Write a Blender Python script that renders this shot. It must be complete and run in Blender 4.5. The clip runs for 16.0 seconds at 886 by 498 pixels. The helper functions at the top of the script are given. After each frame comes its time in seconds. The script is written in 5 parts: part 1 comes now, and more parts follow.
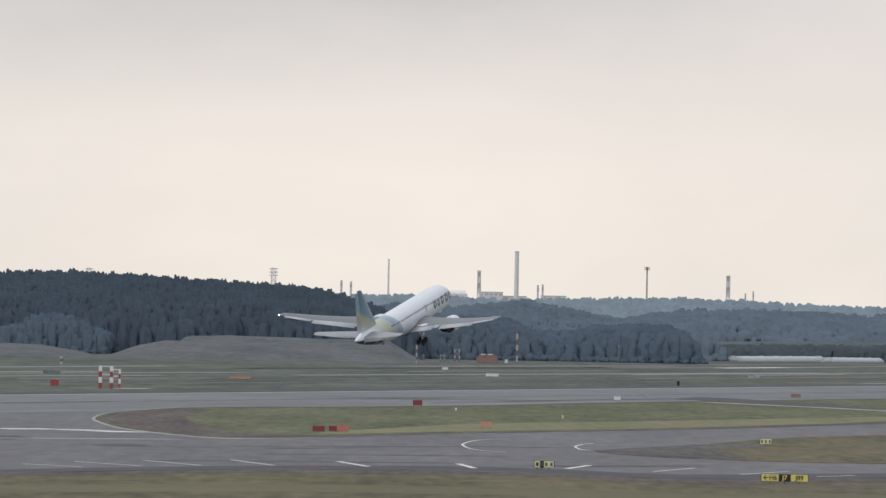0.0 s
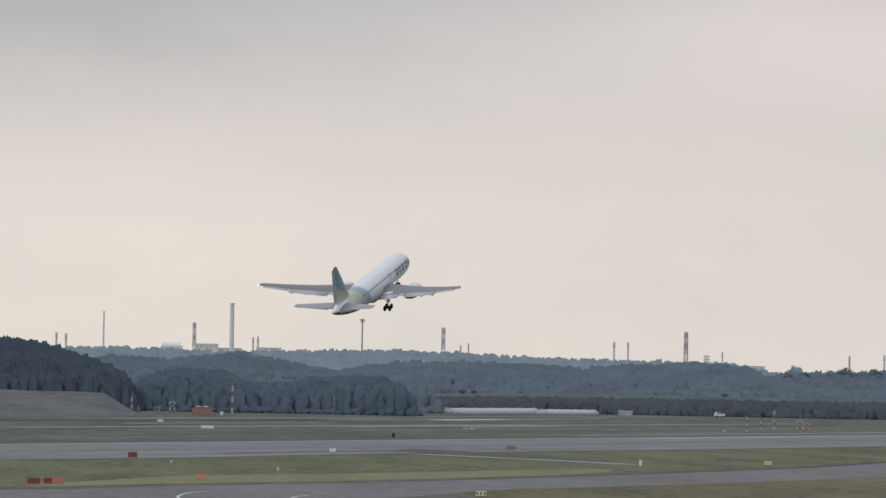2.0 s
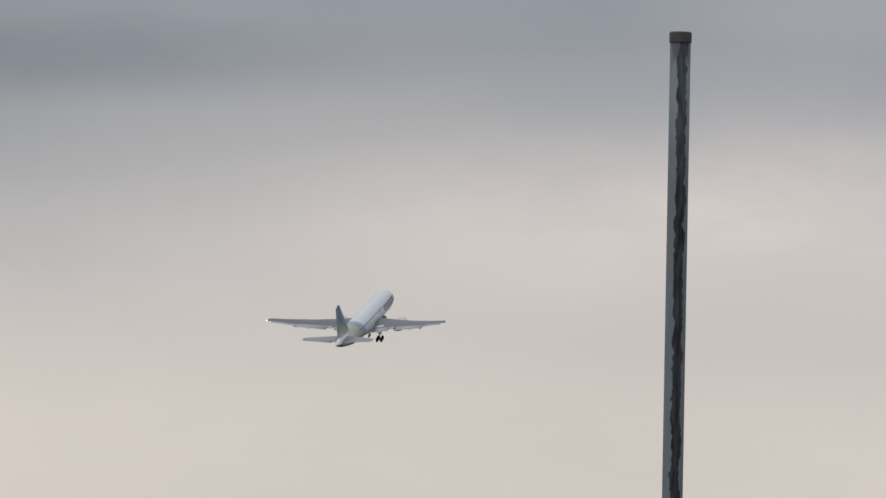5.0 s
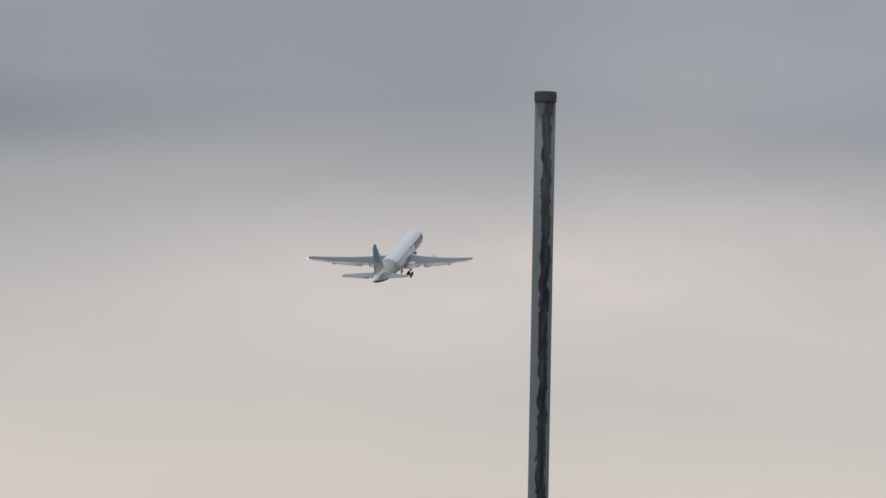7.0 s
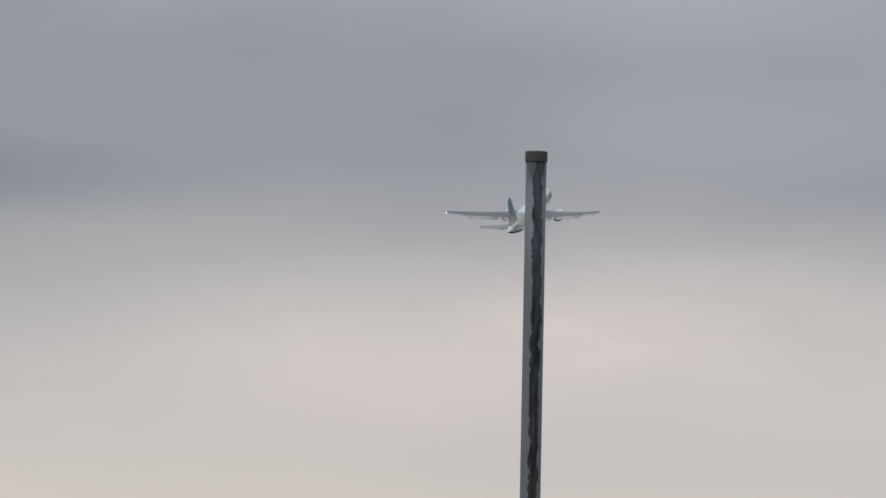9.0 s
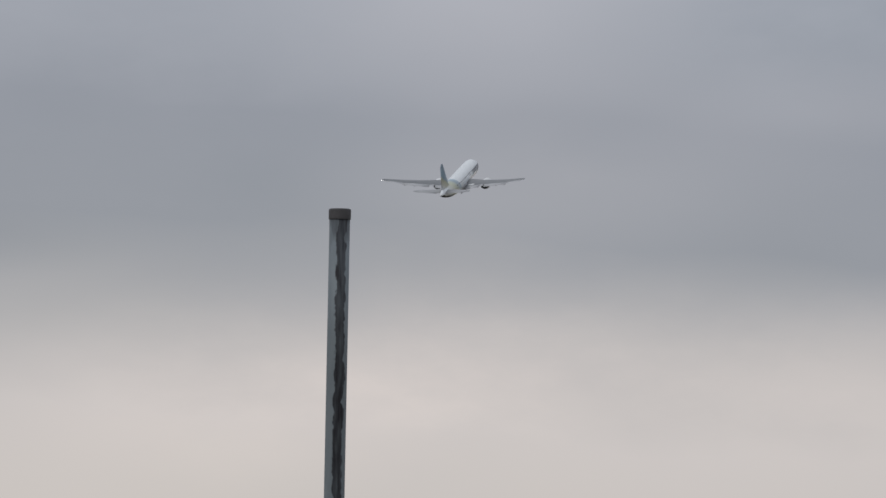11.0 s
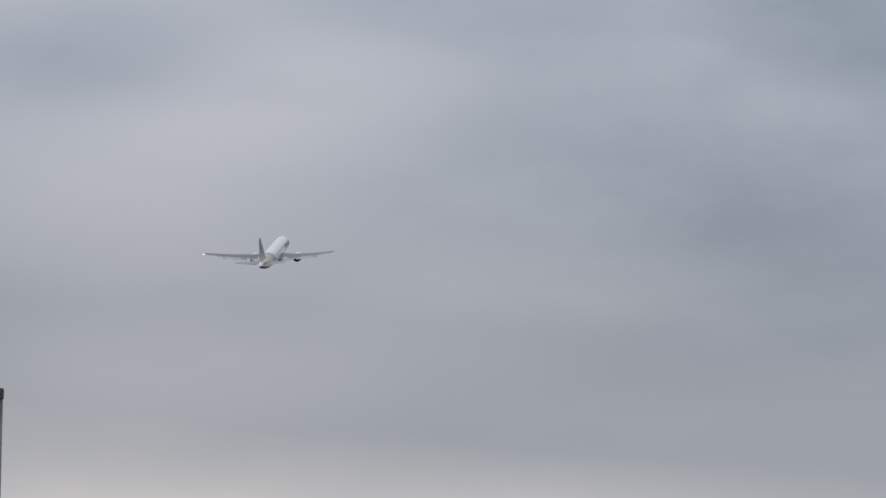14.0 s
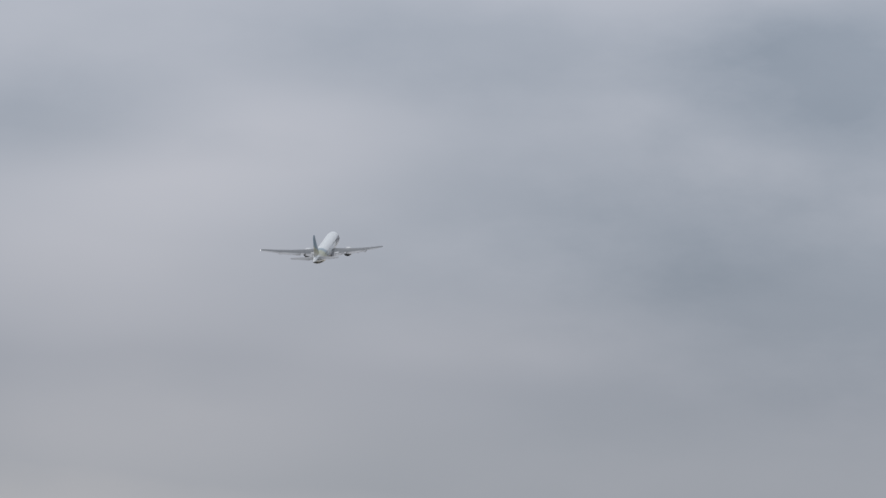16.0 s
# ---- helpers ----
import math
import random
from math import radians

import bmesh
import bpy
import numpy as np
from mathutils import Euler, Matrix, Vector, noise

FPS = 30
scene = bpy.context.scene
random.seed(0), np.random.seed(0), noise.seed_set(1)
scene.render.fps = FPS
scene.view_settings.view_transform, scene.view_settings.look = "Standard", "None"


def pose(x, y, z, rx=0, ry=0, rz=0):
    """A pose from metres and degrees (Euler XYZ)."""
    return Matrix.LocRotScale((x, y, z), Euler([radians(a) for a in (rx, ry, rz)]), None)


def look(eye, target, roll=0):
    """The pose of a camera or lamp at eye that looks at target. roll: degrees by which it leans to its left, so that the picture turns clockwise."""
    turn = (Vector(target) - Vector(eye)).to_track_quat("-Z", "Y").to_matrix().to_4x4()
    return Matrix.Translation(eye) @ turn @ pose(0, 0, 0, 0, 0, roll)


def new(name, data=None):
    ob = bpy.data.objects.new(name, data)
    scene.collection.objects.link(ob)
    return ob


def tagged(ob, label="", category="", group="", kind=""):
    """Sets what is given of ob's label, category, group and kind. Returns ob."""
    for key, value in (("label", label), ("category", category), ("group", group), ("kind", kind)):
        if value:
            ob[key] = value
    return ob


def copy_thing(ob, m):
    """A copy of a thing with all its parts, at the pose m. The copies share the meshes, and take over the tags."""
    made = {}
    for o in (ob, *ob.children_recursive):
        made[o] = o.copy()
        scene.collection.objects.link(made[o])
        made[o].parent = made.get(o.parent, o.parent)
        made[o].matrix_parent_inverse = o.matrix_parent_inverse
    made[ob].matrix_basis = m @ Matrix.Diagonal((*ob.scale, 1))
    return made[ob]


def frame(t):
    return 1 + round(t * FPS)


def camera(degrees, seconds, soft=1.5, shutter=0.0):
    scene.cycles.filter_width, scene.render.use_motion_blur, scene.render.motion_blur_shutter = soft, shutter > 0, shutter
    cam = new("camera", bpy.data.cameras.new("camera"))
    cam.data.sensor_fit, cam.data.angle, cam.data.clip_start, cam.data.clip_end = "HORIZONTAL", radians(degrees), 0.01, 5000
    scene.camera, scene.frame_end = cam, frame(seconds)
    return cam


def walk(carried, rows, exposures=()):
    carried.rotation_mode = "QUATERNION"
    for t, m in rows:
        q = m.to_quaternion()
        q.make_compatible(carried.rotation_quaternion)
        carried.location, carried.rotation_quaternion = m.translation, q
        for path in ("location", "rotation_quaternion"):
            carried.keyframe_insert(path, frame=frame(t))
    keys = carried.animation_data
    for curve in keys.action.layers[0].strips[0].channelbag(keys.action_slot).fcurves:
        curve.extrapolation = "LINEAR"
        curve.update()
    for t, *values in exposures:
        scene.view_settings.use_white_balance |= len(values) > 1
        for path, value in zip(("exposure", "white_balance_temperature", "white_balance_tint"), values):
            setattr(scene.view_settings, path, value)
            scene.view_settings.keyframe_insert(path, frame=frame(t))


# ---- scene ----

# ---------------------------------------------------------------- camera
EYE = (0.0, 0.0, 17.0)
ROLL = 1.1


def aim(yaw, pitch):
    """The camera on the terrace, turned to the right and upwards by degrees."""
    return (Matrix.Translation(EYE) @ Matrix.Rotation(radians(-yaw), 4, "Z")
            @ Matrix.Rotation(radians(90 + pitch), 4, "X") @ Matrix.Rotation(radians(ROLL), 4, "Z"))


cam = camera(6.457, 16.0, soft=1.5)
AIMS = [
    (0, 0.0000, 0.4905), (0.5, 0.4930, 0.5535), (1, 0.9697, 0.6203), (1.5, 1.5033, 0.7377), (2, 2.0689, 0.9093),
    (2.5, 2.6139, 1.0806), (3, 3.0717, 1.2749), (3.5, 3.4376, 1.5292), (4, 3.7244, 1.8108), (4.5, 3.9940, 2.1250),
    (5, 4.3162, 2.4105), (5.2, 4.4570, 2.4912), (7.3, 5.3159, 2.9186), (7.5, 5.2984, 2.9657), (8, 5.2664, 3.1279),
    (8.2, 5.2467, 3.1811), (10.3, 6.0774, 3.4976), (10.5, 6.2600, 3.5630), (11, 6.7813, 3.7464), (11.5, 7.3579, 3.9478),
    (12, 7.9133, 4.1657), (12.5, 8.4044, 4.3784), (13, 8.8159, 4.6390), (13.5, 9.1158, 4.8932), (14, 9.2901, 5.1087),
    (14.5, 9.3955, 5.2492), (15, 9.4638, 5.3731), (15.5, 9.5286, 5.4563), (16, 9.6020, 5.5199)]
EXPOSURES = [(0, 0.42), (1.5, 0.31), (2, 0.21), (2.5, 0.13), (3.5, 0.10), (5, 0.0), (8, 0.0), (10.5, 0.0), (12, 0.03), (13, 0.06), (14, 0.15), (16, 0.16)]
walk(cam, [(t, aim(a, b)) for t, a, b in AIMS], EXPOSURES)

# ---------------------------------------------------------------- sky and light
SUN_EL, SUN_AZ = 48.0, 240.0   # degrees; azimuth clockwise from +Y: behind thin cloud, to the left of the camera and behind it


def build_world():
    world = bpy.data.worlds.new("overcast")
    scene.world = world
    world.use_nodes = True
    nt = world.node_tree
    nt.nodes.clear()
    N, L = nt.nodes.new, nt.links.new
    out, bg = N("ShaderNodeOutputWorld"), N("ShaderNodeBackground")
    tc, sep = N("ShaderNodeTexCoord"), N("ShaderNodeSeparateXYZ")
    L(tc.outputs["Generated"], sep.inputs[0])

    def math_node(op, a, b=None, clamp=False):
        n = N("ShaderNodeMath")
        n.operation, n.use_clamp = op, clamp
        for i, v in enumerate((a, b)):
            if v is None:
                continue
            if isinstance(v, (int, float)):
                n.inputs[i].default_value = v
            else:
                L(v, n.inputs[i])
        return n.outputs[0]

    def cloud(scale, detail, rough, loc, tilt):
        mp, nz = N("ShaderNodeMapping"), N("ShaderNodeTexNoise")
        mp.inputs["Scale"].default_value, mp.inputs["Location"].default_value = scale, loc
        mp.inputs["Rotation"].default_value = (0, radians(tilt), 0)
        L(tc.outputs["Generated"], mp.inputs[0])
        L(mp.outputs[0], nz.inputs["Vector"])
        nz.inputs["Scale"].default_value, nz.inputs["Detail"].default_value = 1.0, detail
        nz.inputs["Roughness"].default_value = rough
        return math_node("SUBTRACT", nz.outputs["Fac"], 0.5)

    broad = cloud((11, 11, 24), 4, 0.5, (3.1, 0.7, 5.2), 7)
    streak = cloud((30, 30, 64), 6, 0.6, (1.3, 4.1, 2.2), 5)
    x, z = sep.outputs["X"], sep.outputs["Z"]

    def bank_of_cloud(az, el, wide, high, amount):
        """A soft lighter or darker patch of the cloud deck, centred at az and el, all in degrees; its rim is ragged."""
        dx = math_node("MULTIPLY", math_node("SUBTRACT", x, math.sin(radians(az))), 1 / radians(wide))
        dz = math_node("MULTIPLY", math_node("SUBTRACT", z, math.sin(radians(el))), 1 / radians(high))
        rr = math_node("ADD", math_node("MULTIPLY", dx, dx), math_node("MULTIPLY", dz, dz))
        rr = math_node("ADD", rr, math_node("MULTIPLY", math_node("ADD", broad, streak), 1.1))
        fade = math_node("POWER", math_node("SUBTRACT", 1.0, math_node("MULTIPLY", rr, 0.5), True), 2.0)
        return math_node("MULTIPLY", fade, amount)

    slant = math_node("MULTIPLY", math_node("SUBTRACT", math_node("MAXIMUM", x, 0.06), 0.118), 0.055)
    lift = math_node("ADD", math_node("ADD", math_node("MULTIPLY", broad, 0.016), math_node("MULTIPLY", streak, 0.007)), slant)
    el = math_node("MULTIPLY", math_node("ADD", z, lift), 1 / 0.18, True)
    ramp = N("ShaderNodeValToRGB")
    stops = [(0.00, (0.665, 0.612, 0.56)), (0.10, (0.655, 0.605, 0.56)), (0.17, (0.588, 0.549, 0.526)),
             (0.235, (0.538, 0.511, 0.506)), (0.30, (0.41, 0.405, 0.415)), (0.375, (0.295, 0.31, 0.345)),
             (0.46, (0.288, 0.305, 0.348)), (0.56, (0.36, 0.38, 0.43)), (0.72, (0.42, 0.442, 0.50)), (1.0, (0.45, 0.475, 0.53))]
    er = ramp.color_ramp.elements
    er[0].position, er[0].color = stops[0][0], (*stops[0][1], 1)
    er[1].position, er[1].color = stops[-1][0], (*stops[-1][1], 1)
    for p, c in stops[1:-1]:
        er.new(p).color = (*c, 1)
    L(el, ramp.inputs[0])
    high = N("ShaderNodeMapRange")
    high.interpolation_type = "SMOOTHSTEP"
    high.inputs["From Min"].default_value, high.inputs["From Max"].default_value = 0.16, 0.75
    L(z, high.inputs["Value"])
    zen = N("ShaderNodeMix")
    zen.data_type = "RGBA"
    L(high.outputs[0], zen.inputs[0])
    L(ramp.outputs[0], zen.inputs[6])
    zen.inputs[7].default_value = (0.55, 0.575, 0.62, 1)
    # soft lighter and darker patches in the cloud deck
    patch = math_node("ADD", math_node("MULTIPLY", broad, 0.22), math_node("MULTIPLY", streak, 0.12))
    for az, e, w, h, amount in (
            (-1.2, 2.9, 4.5, 1.1, -0.17), (1.7, 3.75, 2.2, 0.3, -0.20), (3.2, 3.1, 1.6, 0.9, 0.05), (4.8, 2.6, 1.8, 0.7, 0.11),
            (9.0, 2.7, 4.0, 0.8, 0.14), (10.4, 3.0, 2.0, 0.5, 0.12), (6.0, 3.0, 1.6, 0.5, 0.13), (7.2, 3.7, 1.6, 0.7, 0.08),
            (7.0, 5.4, 1.4, 0.7, 0.18), (8.2, 4.5, 2.0, 0.6, 0.13), (7.6, 4.4, 0.9, 0.5, -0.06), (10.0, 5.8, 1.3, 0.8, -0.11), (12.4, 5.2, 1.7, 0.7, -0.17),
            (11.0, 5.6, 1.0, 0.5, -0.07), (8.1, 6.2, 1.5, 0.5, 0.15), (6.7, 6.45, 1.1, 0.4, -0.15), (9.8, 7.0, 1.6, 0.4, -0.11),
            (12.4, 6.8, 1.2, 0.8, -0.30), (7.2, 4.2, 1.3, 0.45, 0.09), (7.4, 2.9, 1.8, 0.4, 0.10), (11.9, 6.2, 0.6, 0.25, 0.08), (10.4, 4.9, 1.6, 0.35, 0.07), (11.4, 4.4, 2.5, 0.35, -0.04)):
        patch = math_node("ADD", patch, bank_of_cloud(az, e, w, h, amount))
    tone = math_node("ADD", patch, 1.0)
    tint, vm = N("ShaderNodeCombineXYZ"), N("ShaderNodeVectorMath")     # thicker cloud is also a little bluer
    for k, power in enumerate((1.2, 1.0, 0.85)):
        L(math_node("POWER", tone, power), tint.inputs[k])
    vm.operation = "MULTIPLY"
    L(zen.outputs[2], vm.inputs[0])
    L(tint.outputs[0], vm.inputs[1])
    sky = N("ShaderNodeTexSky")
    sky.sky_type, sky.sun_disc = "NISHITA", False
    sky.sun_elevation, sky.sun_rotation = radians(SUN_EL), radians(SUN_AZ)
    dim = N("ShaderNodeVectorMath")
    dim.operation = "SCALE"
    dim.inputs["Scale"].default_value = 0.08
    L(sky.outputs[0], dim.inputs[0])
    mix = N("ShaderNodeMix")
    mix.data_type = "RGBA"
    mix.inputs[0].default_value = 0.96
    L(dim.outputs[0], mix.inputs[6])
    L(vm.outputs[0], mix.inputs[7])
    L(mix.outputs[2], bg.inputs[0])
    bg.inputs[1].default_value = 1.0
    L(bg.outputs[0], out.inputs[0])
    sun = new("sun", bpy.data.lights.new("sun", "SUN"))
    sun.data.energy, sun.data.angle, sun.data.color = 0.68, radians(20), (1.0, 0.98, 0.95)
    a, e = radians(SUN_AZ), radians(SUN_EL)
    way = Vector((math.sin(a) * math.cos(e), math.cos(a) * math.cos(e), math.sin(e)))
    sun.matrix_basis = look(way * 50, (0, 0, 0))


build_world()


# ---------------------------------------------------------------- materials
def surface(name, base, rough=0.8, metal=0.0, vary=0.25, big=0.02, fine=1.0, bump=0.0, tint=None, stretch=(1, 1, 1), glow=0.0, spec=0.5):
    """Paint, stone or plant with variation at two scales; big and fine are noise scales per metre."""
    m = bpy.data.materials.new(name)
    m.use_nodes = True
    nt = m.node_tree
    N, L = nt.nodes.new, nt.links.new
    bsdf = nt.nodes["Principled BSDF"]
    bsdf.inputs["Roughness"].default_value, bsdf.inputs["Metallic"].default_value = rough, metal
    bsdf.inputs["Specular IOR Level"].default_value = spec
    tc, mp = N("ShaderNodeTexCoord"), N("ShaderNodeMapping")
    mp.inputs["Scale"].default_value = stretch
    L(tc.outputs["Object"], mp.inputs[0])
    lo, hi = N("ShaderNodeTexNoise"), N("ShaderNodeTexNoise")
    for n, s in ((lo, big), (hi, fine)):
        n.inputs["Scale"].default_value, n.inputs["Detail"].default_value = s, 4
        L(mp.outputs[0], n.inputs["Vector"])
    add = N("ShaderNodeMath")
    add.operation = "ADD"
    L(lo.outputs["Fac"], add.inputs[0])
    L(hi.outputs["Fac"], add.inputs[1])
    ramp = N("ShaderNodeMapRange")
    ramp.inputs["From Min"].default_value, ramp.inputs["From Max"].default_value = 0.65, 1.35
    L(add.outputs[0], ramp.inputs["Value"])
    mix = N("ShaderNodeMix")
    mix.data_type = "RGBA"
    L(ramp.outputs[0], mix.inputs[0])
    other = tint or base
    mix.inputs[6].default_value = (*[c * (1 - vary) for c in base], 1)
    mix.inputs[7].default_value = (*[min(c * (1 + vary), 0.95) for c in other], 1)
    L(mix.outputs[2], bsdf.inputs["Base Color"])
    if bump:
        b = N("ShaderNodeBump")
        b.inputs["Strength"].default_value, b.inputs["Distance"].default_value = 0.6, bump
        L(hi.outputs["Fac"], b.inputs["Height"])
        L(b.outputs[0], bsdf.inputs["Normal"])
    if glow:
        bsdf.inputs["Emission Color"].default_value = (*base, 1)
        bsdf.inputs["Emission Strength"].default_value = glow
    return m


def leaves(name, base):
    """Foliage: matt leaves that let some light through, with drifts of lighter and darker growth."""
    m = bpy.data.materials.new(name)
    m.use_nodes = True
    nt = m.node_tree
    N, L = nt.nodes.new, nt.links.new
    nt.nodes.remove(nt.nodes["Principled BSDF"])
    out = nt.nodes["Material Output"]
    tc = N("ShaderNodeTexCoord")
    lo, geo = N("ShaderNodeTexNoise"), N("ShaderNodeNewGeometry")
    lo.inputs["Scale"].default_value, lo.inputs["Detail"].default_value = 0.05, 5
    L(tc.outputs["Object"], lo.inputs["Vector"])
    add = N("ShaderNodeMath")
    add.operation = "MULTIPLY_ADD"
    L(geo.outputs["Random Per Island"], add.inputs[0])
    add.inputs[1].default_value = 0.16
    L(lo.outputs["Fac"], add.inputs[2])
    mix = N("ShaderNodeMix")
    mix.data_type = "RGBA"
    L(add.outputs[0], mix.inputs[0])
    mix.inputs[6].default_value = (*[c * 0.70 for c in base], 1)
    mix.inputs[7].default_value = (*[c * 1.24 for c in base], 1)
    dif, tra, sh = N("ShaderNodeBsdfDiffuse"), N("ShaderNodeBsdfTranslucent"), N("ShaderNodeMixShader")
    L(mix.outputs[2], dif.inputs[0])
    L(mix.outputs[2], tra.inputs[0])
    sh.inputs[0].default_value = 0.35
    L(dif.outputs[0], sh.inputs[1])
    L(tra.outputs[0], sh.inputs[2])
    L(sh.outputs[0], out.inputs[0])
    return m


GRASS = surface("mown_grass", (0.112, 0.106, 0.063), 0.95, 0, 0.32, 0.06, 0.5, 0.0, (0.148, 0.131, 0.084), (1, 0.12, 1), spec=0.1)
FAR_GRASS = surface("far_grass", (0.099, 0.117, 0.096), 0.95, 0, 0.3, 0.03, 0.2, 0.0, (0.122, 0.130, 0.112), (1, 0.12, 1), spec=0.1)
LUSH = surface("lush_grass", (0.102, 0.117, 0.070), 0.95, 0, 0.30, 0.06, 0.5, 0.0, (0.146, 0.147, 0.090), (1, 0.12, 1), spec=0.1)
BARE = surface("bare_earth", (0.125, 0.105, 0.098), 0.95, 0, 0.38, 0.12, 0.8, 0.0, None, (1, 0.1, 1), spec=0.1)
WORN = surface("worn_asphalt_and_earth", (0.112, 0.103, 0.100), 0.95, 0, 0.3, 0.1, 0.8, 0.0, (0.128, 0.120, 0.112), (1, 0.1, 1), spec=0.1)
DRY = surface("dry_grass", (0.150, 0.140, 0.085), 0.95, 0, 0.2, 0.03, 0.3, spec=0.1)
STRAW = surface("straw_grass", (0.205, 0.200, 0.120), 0.95, 0, 0.18, 0.06, 0.5, 0.0, None, (1, 0.1, 1), spec=0.1)
ASPHALT = surface("asphalt", (0.136, 0.130, 0.134), 0.75, 0, 0.23, 0.05, 0.45, 0.0, (0.152, 0.146, 0.150), (1, 0.1, 1), spec=0.25)
RUNWAY = surface("runway_asphalt", (0.162, 0.170, 0.169), 0.75, 0, 0.16, 0.012, 0.12, 0.0, (0.186, 0.192, 0.190), (1, 0.5, 1), spec=0.25)
TAR = surface("dark_asphalt", (0.085, 0.083, 0.088), 0.8, 0, 0.2, 0.02, 0.2, 0.0, None, (1, 0.3, 1), spec=0.2)
CONCRETE = surface("concrete", (0.38, 0.37, 0.36), 0.85, 0, 0.15, 0.05, 0.6, spec=0.2)
LINE = surface("white_line_paint", (0.74, 0.73, 0.70), 0.7, 0, 0.12, 0.2, 2.0, spec=0.3)
WORN_LINE = surface("worn_line_paint", (0.34, 0.34, 0.33), 0.75, 0, 0.25, 0.1, 1.0, spec=0.3)
# Haze is put into these leaf colours: paler and bluer with distance.
WOODS_NEAR = leaves("near_hazed_leaves", (0.100, 0.130, 0.165))
WOODS_MID = leaves("mid_hazed_leaves", (0.137, 0.180, 0.227))
WOODS_BACK = leaves("back_hazed_leaves", (0.192, 0.243, 0.292))
WOODS_FAR = leaves("far_hazed_leaves", (0.33, 0.40, 0.455))
SCRUB = leaves("hazed_scrub_leaves", (0.125, 0.148, 0.166))
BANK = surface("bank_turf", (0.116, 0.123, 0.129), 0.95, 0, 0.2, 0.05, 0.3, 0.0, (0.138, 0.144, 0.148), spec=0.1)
# Blue-grey tint puts distance haze into the far bank's turf colour.
FAR_BANK = surface("hazed_bank_turf", (0.088, 0.103, 0.112), 0.95, 0, 0.15, 0.05, 0.3, 0.0, (0.115, 0.133, 0.142), spec=0.1)
BARK = surface("bark", (0.10, 0.085, 0.07), 0.9, 0, 0.3, 0.5, 3, spec=0.1)
DULL_WHITE = surface("weathered_white_paint", (0.42, 0.42, 0.42), 0.6, 0, 0.12, 0.4, 3)
WHITE = surface("white_paint", (0.78, 0.79, 0.80), 0.35, 0, 0.05, 0.15, 1.5)
TAIL_GREY = surface("tailplane_paint", (0.33, 0.335, 0.35), 0.4, 0, 0.10, 0.3, 2.0)
WING = surface("grey_wing_paint", (0.175, 0.183, 0.197), 0.4, 0, 0.12, 0.3, 2.0, 0, None, (1, 4, 1))
FLAP = surface("light_flap_paint", (0.42, 0.425, 0.445), 0.4, 0, 0.10, 0.3, 2.0)
METAL = surface("bare_metal", (0.50, 0.50, 0.52), 0.35, 0.9, 0.1, 0.5, 4)
DARK_METAL = surface("dark_metal", (0.06, 0.06, 0.065), 0.5, 0.5, 0.2, 0.5, 4)
TYRE = surface("tyre_rubber", (0.022, 0.022, 0.024), 0.85, 0, 0.2, 1, 6, spec=0.2)
GLASS = surface("dark_glazing", (0.03, 0.035, 0.045), 0.12, 0, 0.1, 1, 4)
LETTER = surface("dark_lettering", (0.17, 0.17, 0.21), 0.5, 0, 0.1, 0.5, 3)
LAMP = surface("lit_lamp_glass", (1.0, 0.98, 0.95), 0.3, 0, 0.0, 1, 1, glow=3.0)
DULL_RED = surface("faded_red_paint", (0.19, 0.14, 0.14), 0.7, 0, 0.15, 0.4, 3)
RED = surface("red_marker_paint", (0.36, 0.075, 0.06), 0.6, 0, 0.15, 0.4, 3)
DEEP_RED = surface("faded_dark_red_paint", (0.26, 0.05, 0.055), 0.6, 0, 0.15, 0.4, 3)
ORANGE = surface("faded_orange_paint", (0.58, 0.31, 0.22), 0.6, 0, 0.12, 0.4, 3)
CORAL = surface("coral_red_paint", (0.58, 0.21, 0.17), 0.6, 0, 0.12, 0.4, 3)
BRICK = surface("red_hut_paint", (0.31, 0.185, 0.165), 0.7, 0, 0.15, 0.3, 2)
YELLOW = surface("yellow_sign_face", (0.80, 0.70, 0.20), 0.5, 0, 0.06, 0.4, 3)
PALE_YELLOW = surface("pale_yellow_sign_face", (0.76, 0.72, 0.42), 0.5, 0, 0.08, 0.4, 3)
BLACK = surface("black_sign_face", (0.02, 0.02, 0.02), 0.5, 0, 0.1, 0.5, 4)
SIGN_GREY = surface("sign_housing", (0.12, 0.12, 0.11), 0.6, 0, 0.15, 0.5, 4)
# Tower and chimney colours are paled to stand for distance haze.
TOWER_PALE = surface("hazed_tower_paint", (0.84, 0.83, 0.82), 0.6, 0, 0.08, 0.2, 1)
TOWER_GREY = surface("tower_steel", (0.70, 0.70, 0.71), 0.6, 0, 0.12, 0.2, 1)
TOWER_DARK = surface("hazed_dark_tower_paint", (0.50, 0.45, 0.43), 0.6, 0, 0.12, 0.2, 1)
STAND_GREY = surface("dull_grey_stand_paint", (0.19, 0.21, 0.225), 0.7, 0, 0.15, 0.3, 2)
CHIMNEY = surface("hazed_chimney_concrete", (0.80, 0.785, 0.775), 0.8, 0, 0.06, 0.1, 0.6)
CHIMNEY_BAND = surface("grey_chimney_band", (0.52, 0.515, 0.52), 0.8, 0, 0.06, 0.1, 0.6)
PALE_WALL = surface("pale_factory_wall", (0.82, 0.80, 0.77), 0.8, 0, 0.06, 0.05, 0.4)
FILM = surface("greenhouse_film", (0.44, 0.475, 0.49), 0.45, 0, 0.08, 0.1, 0.8)


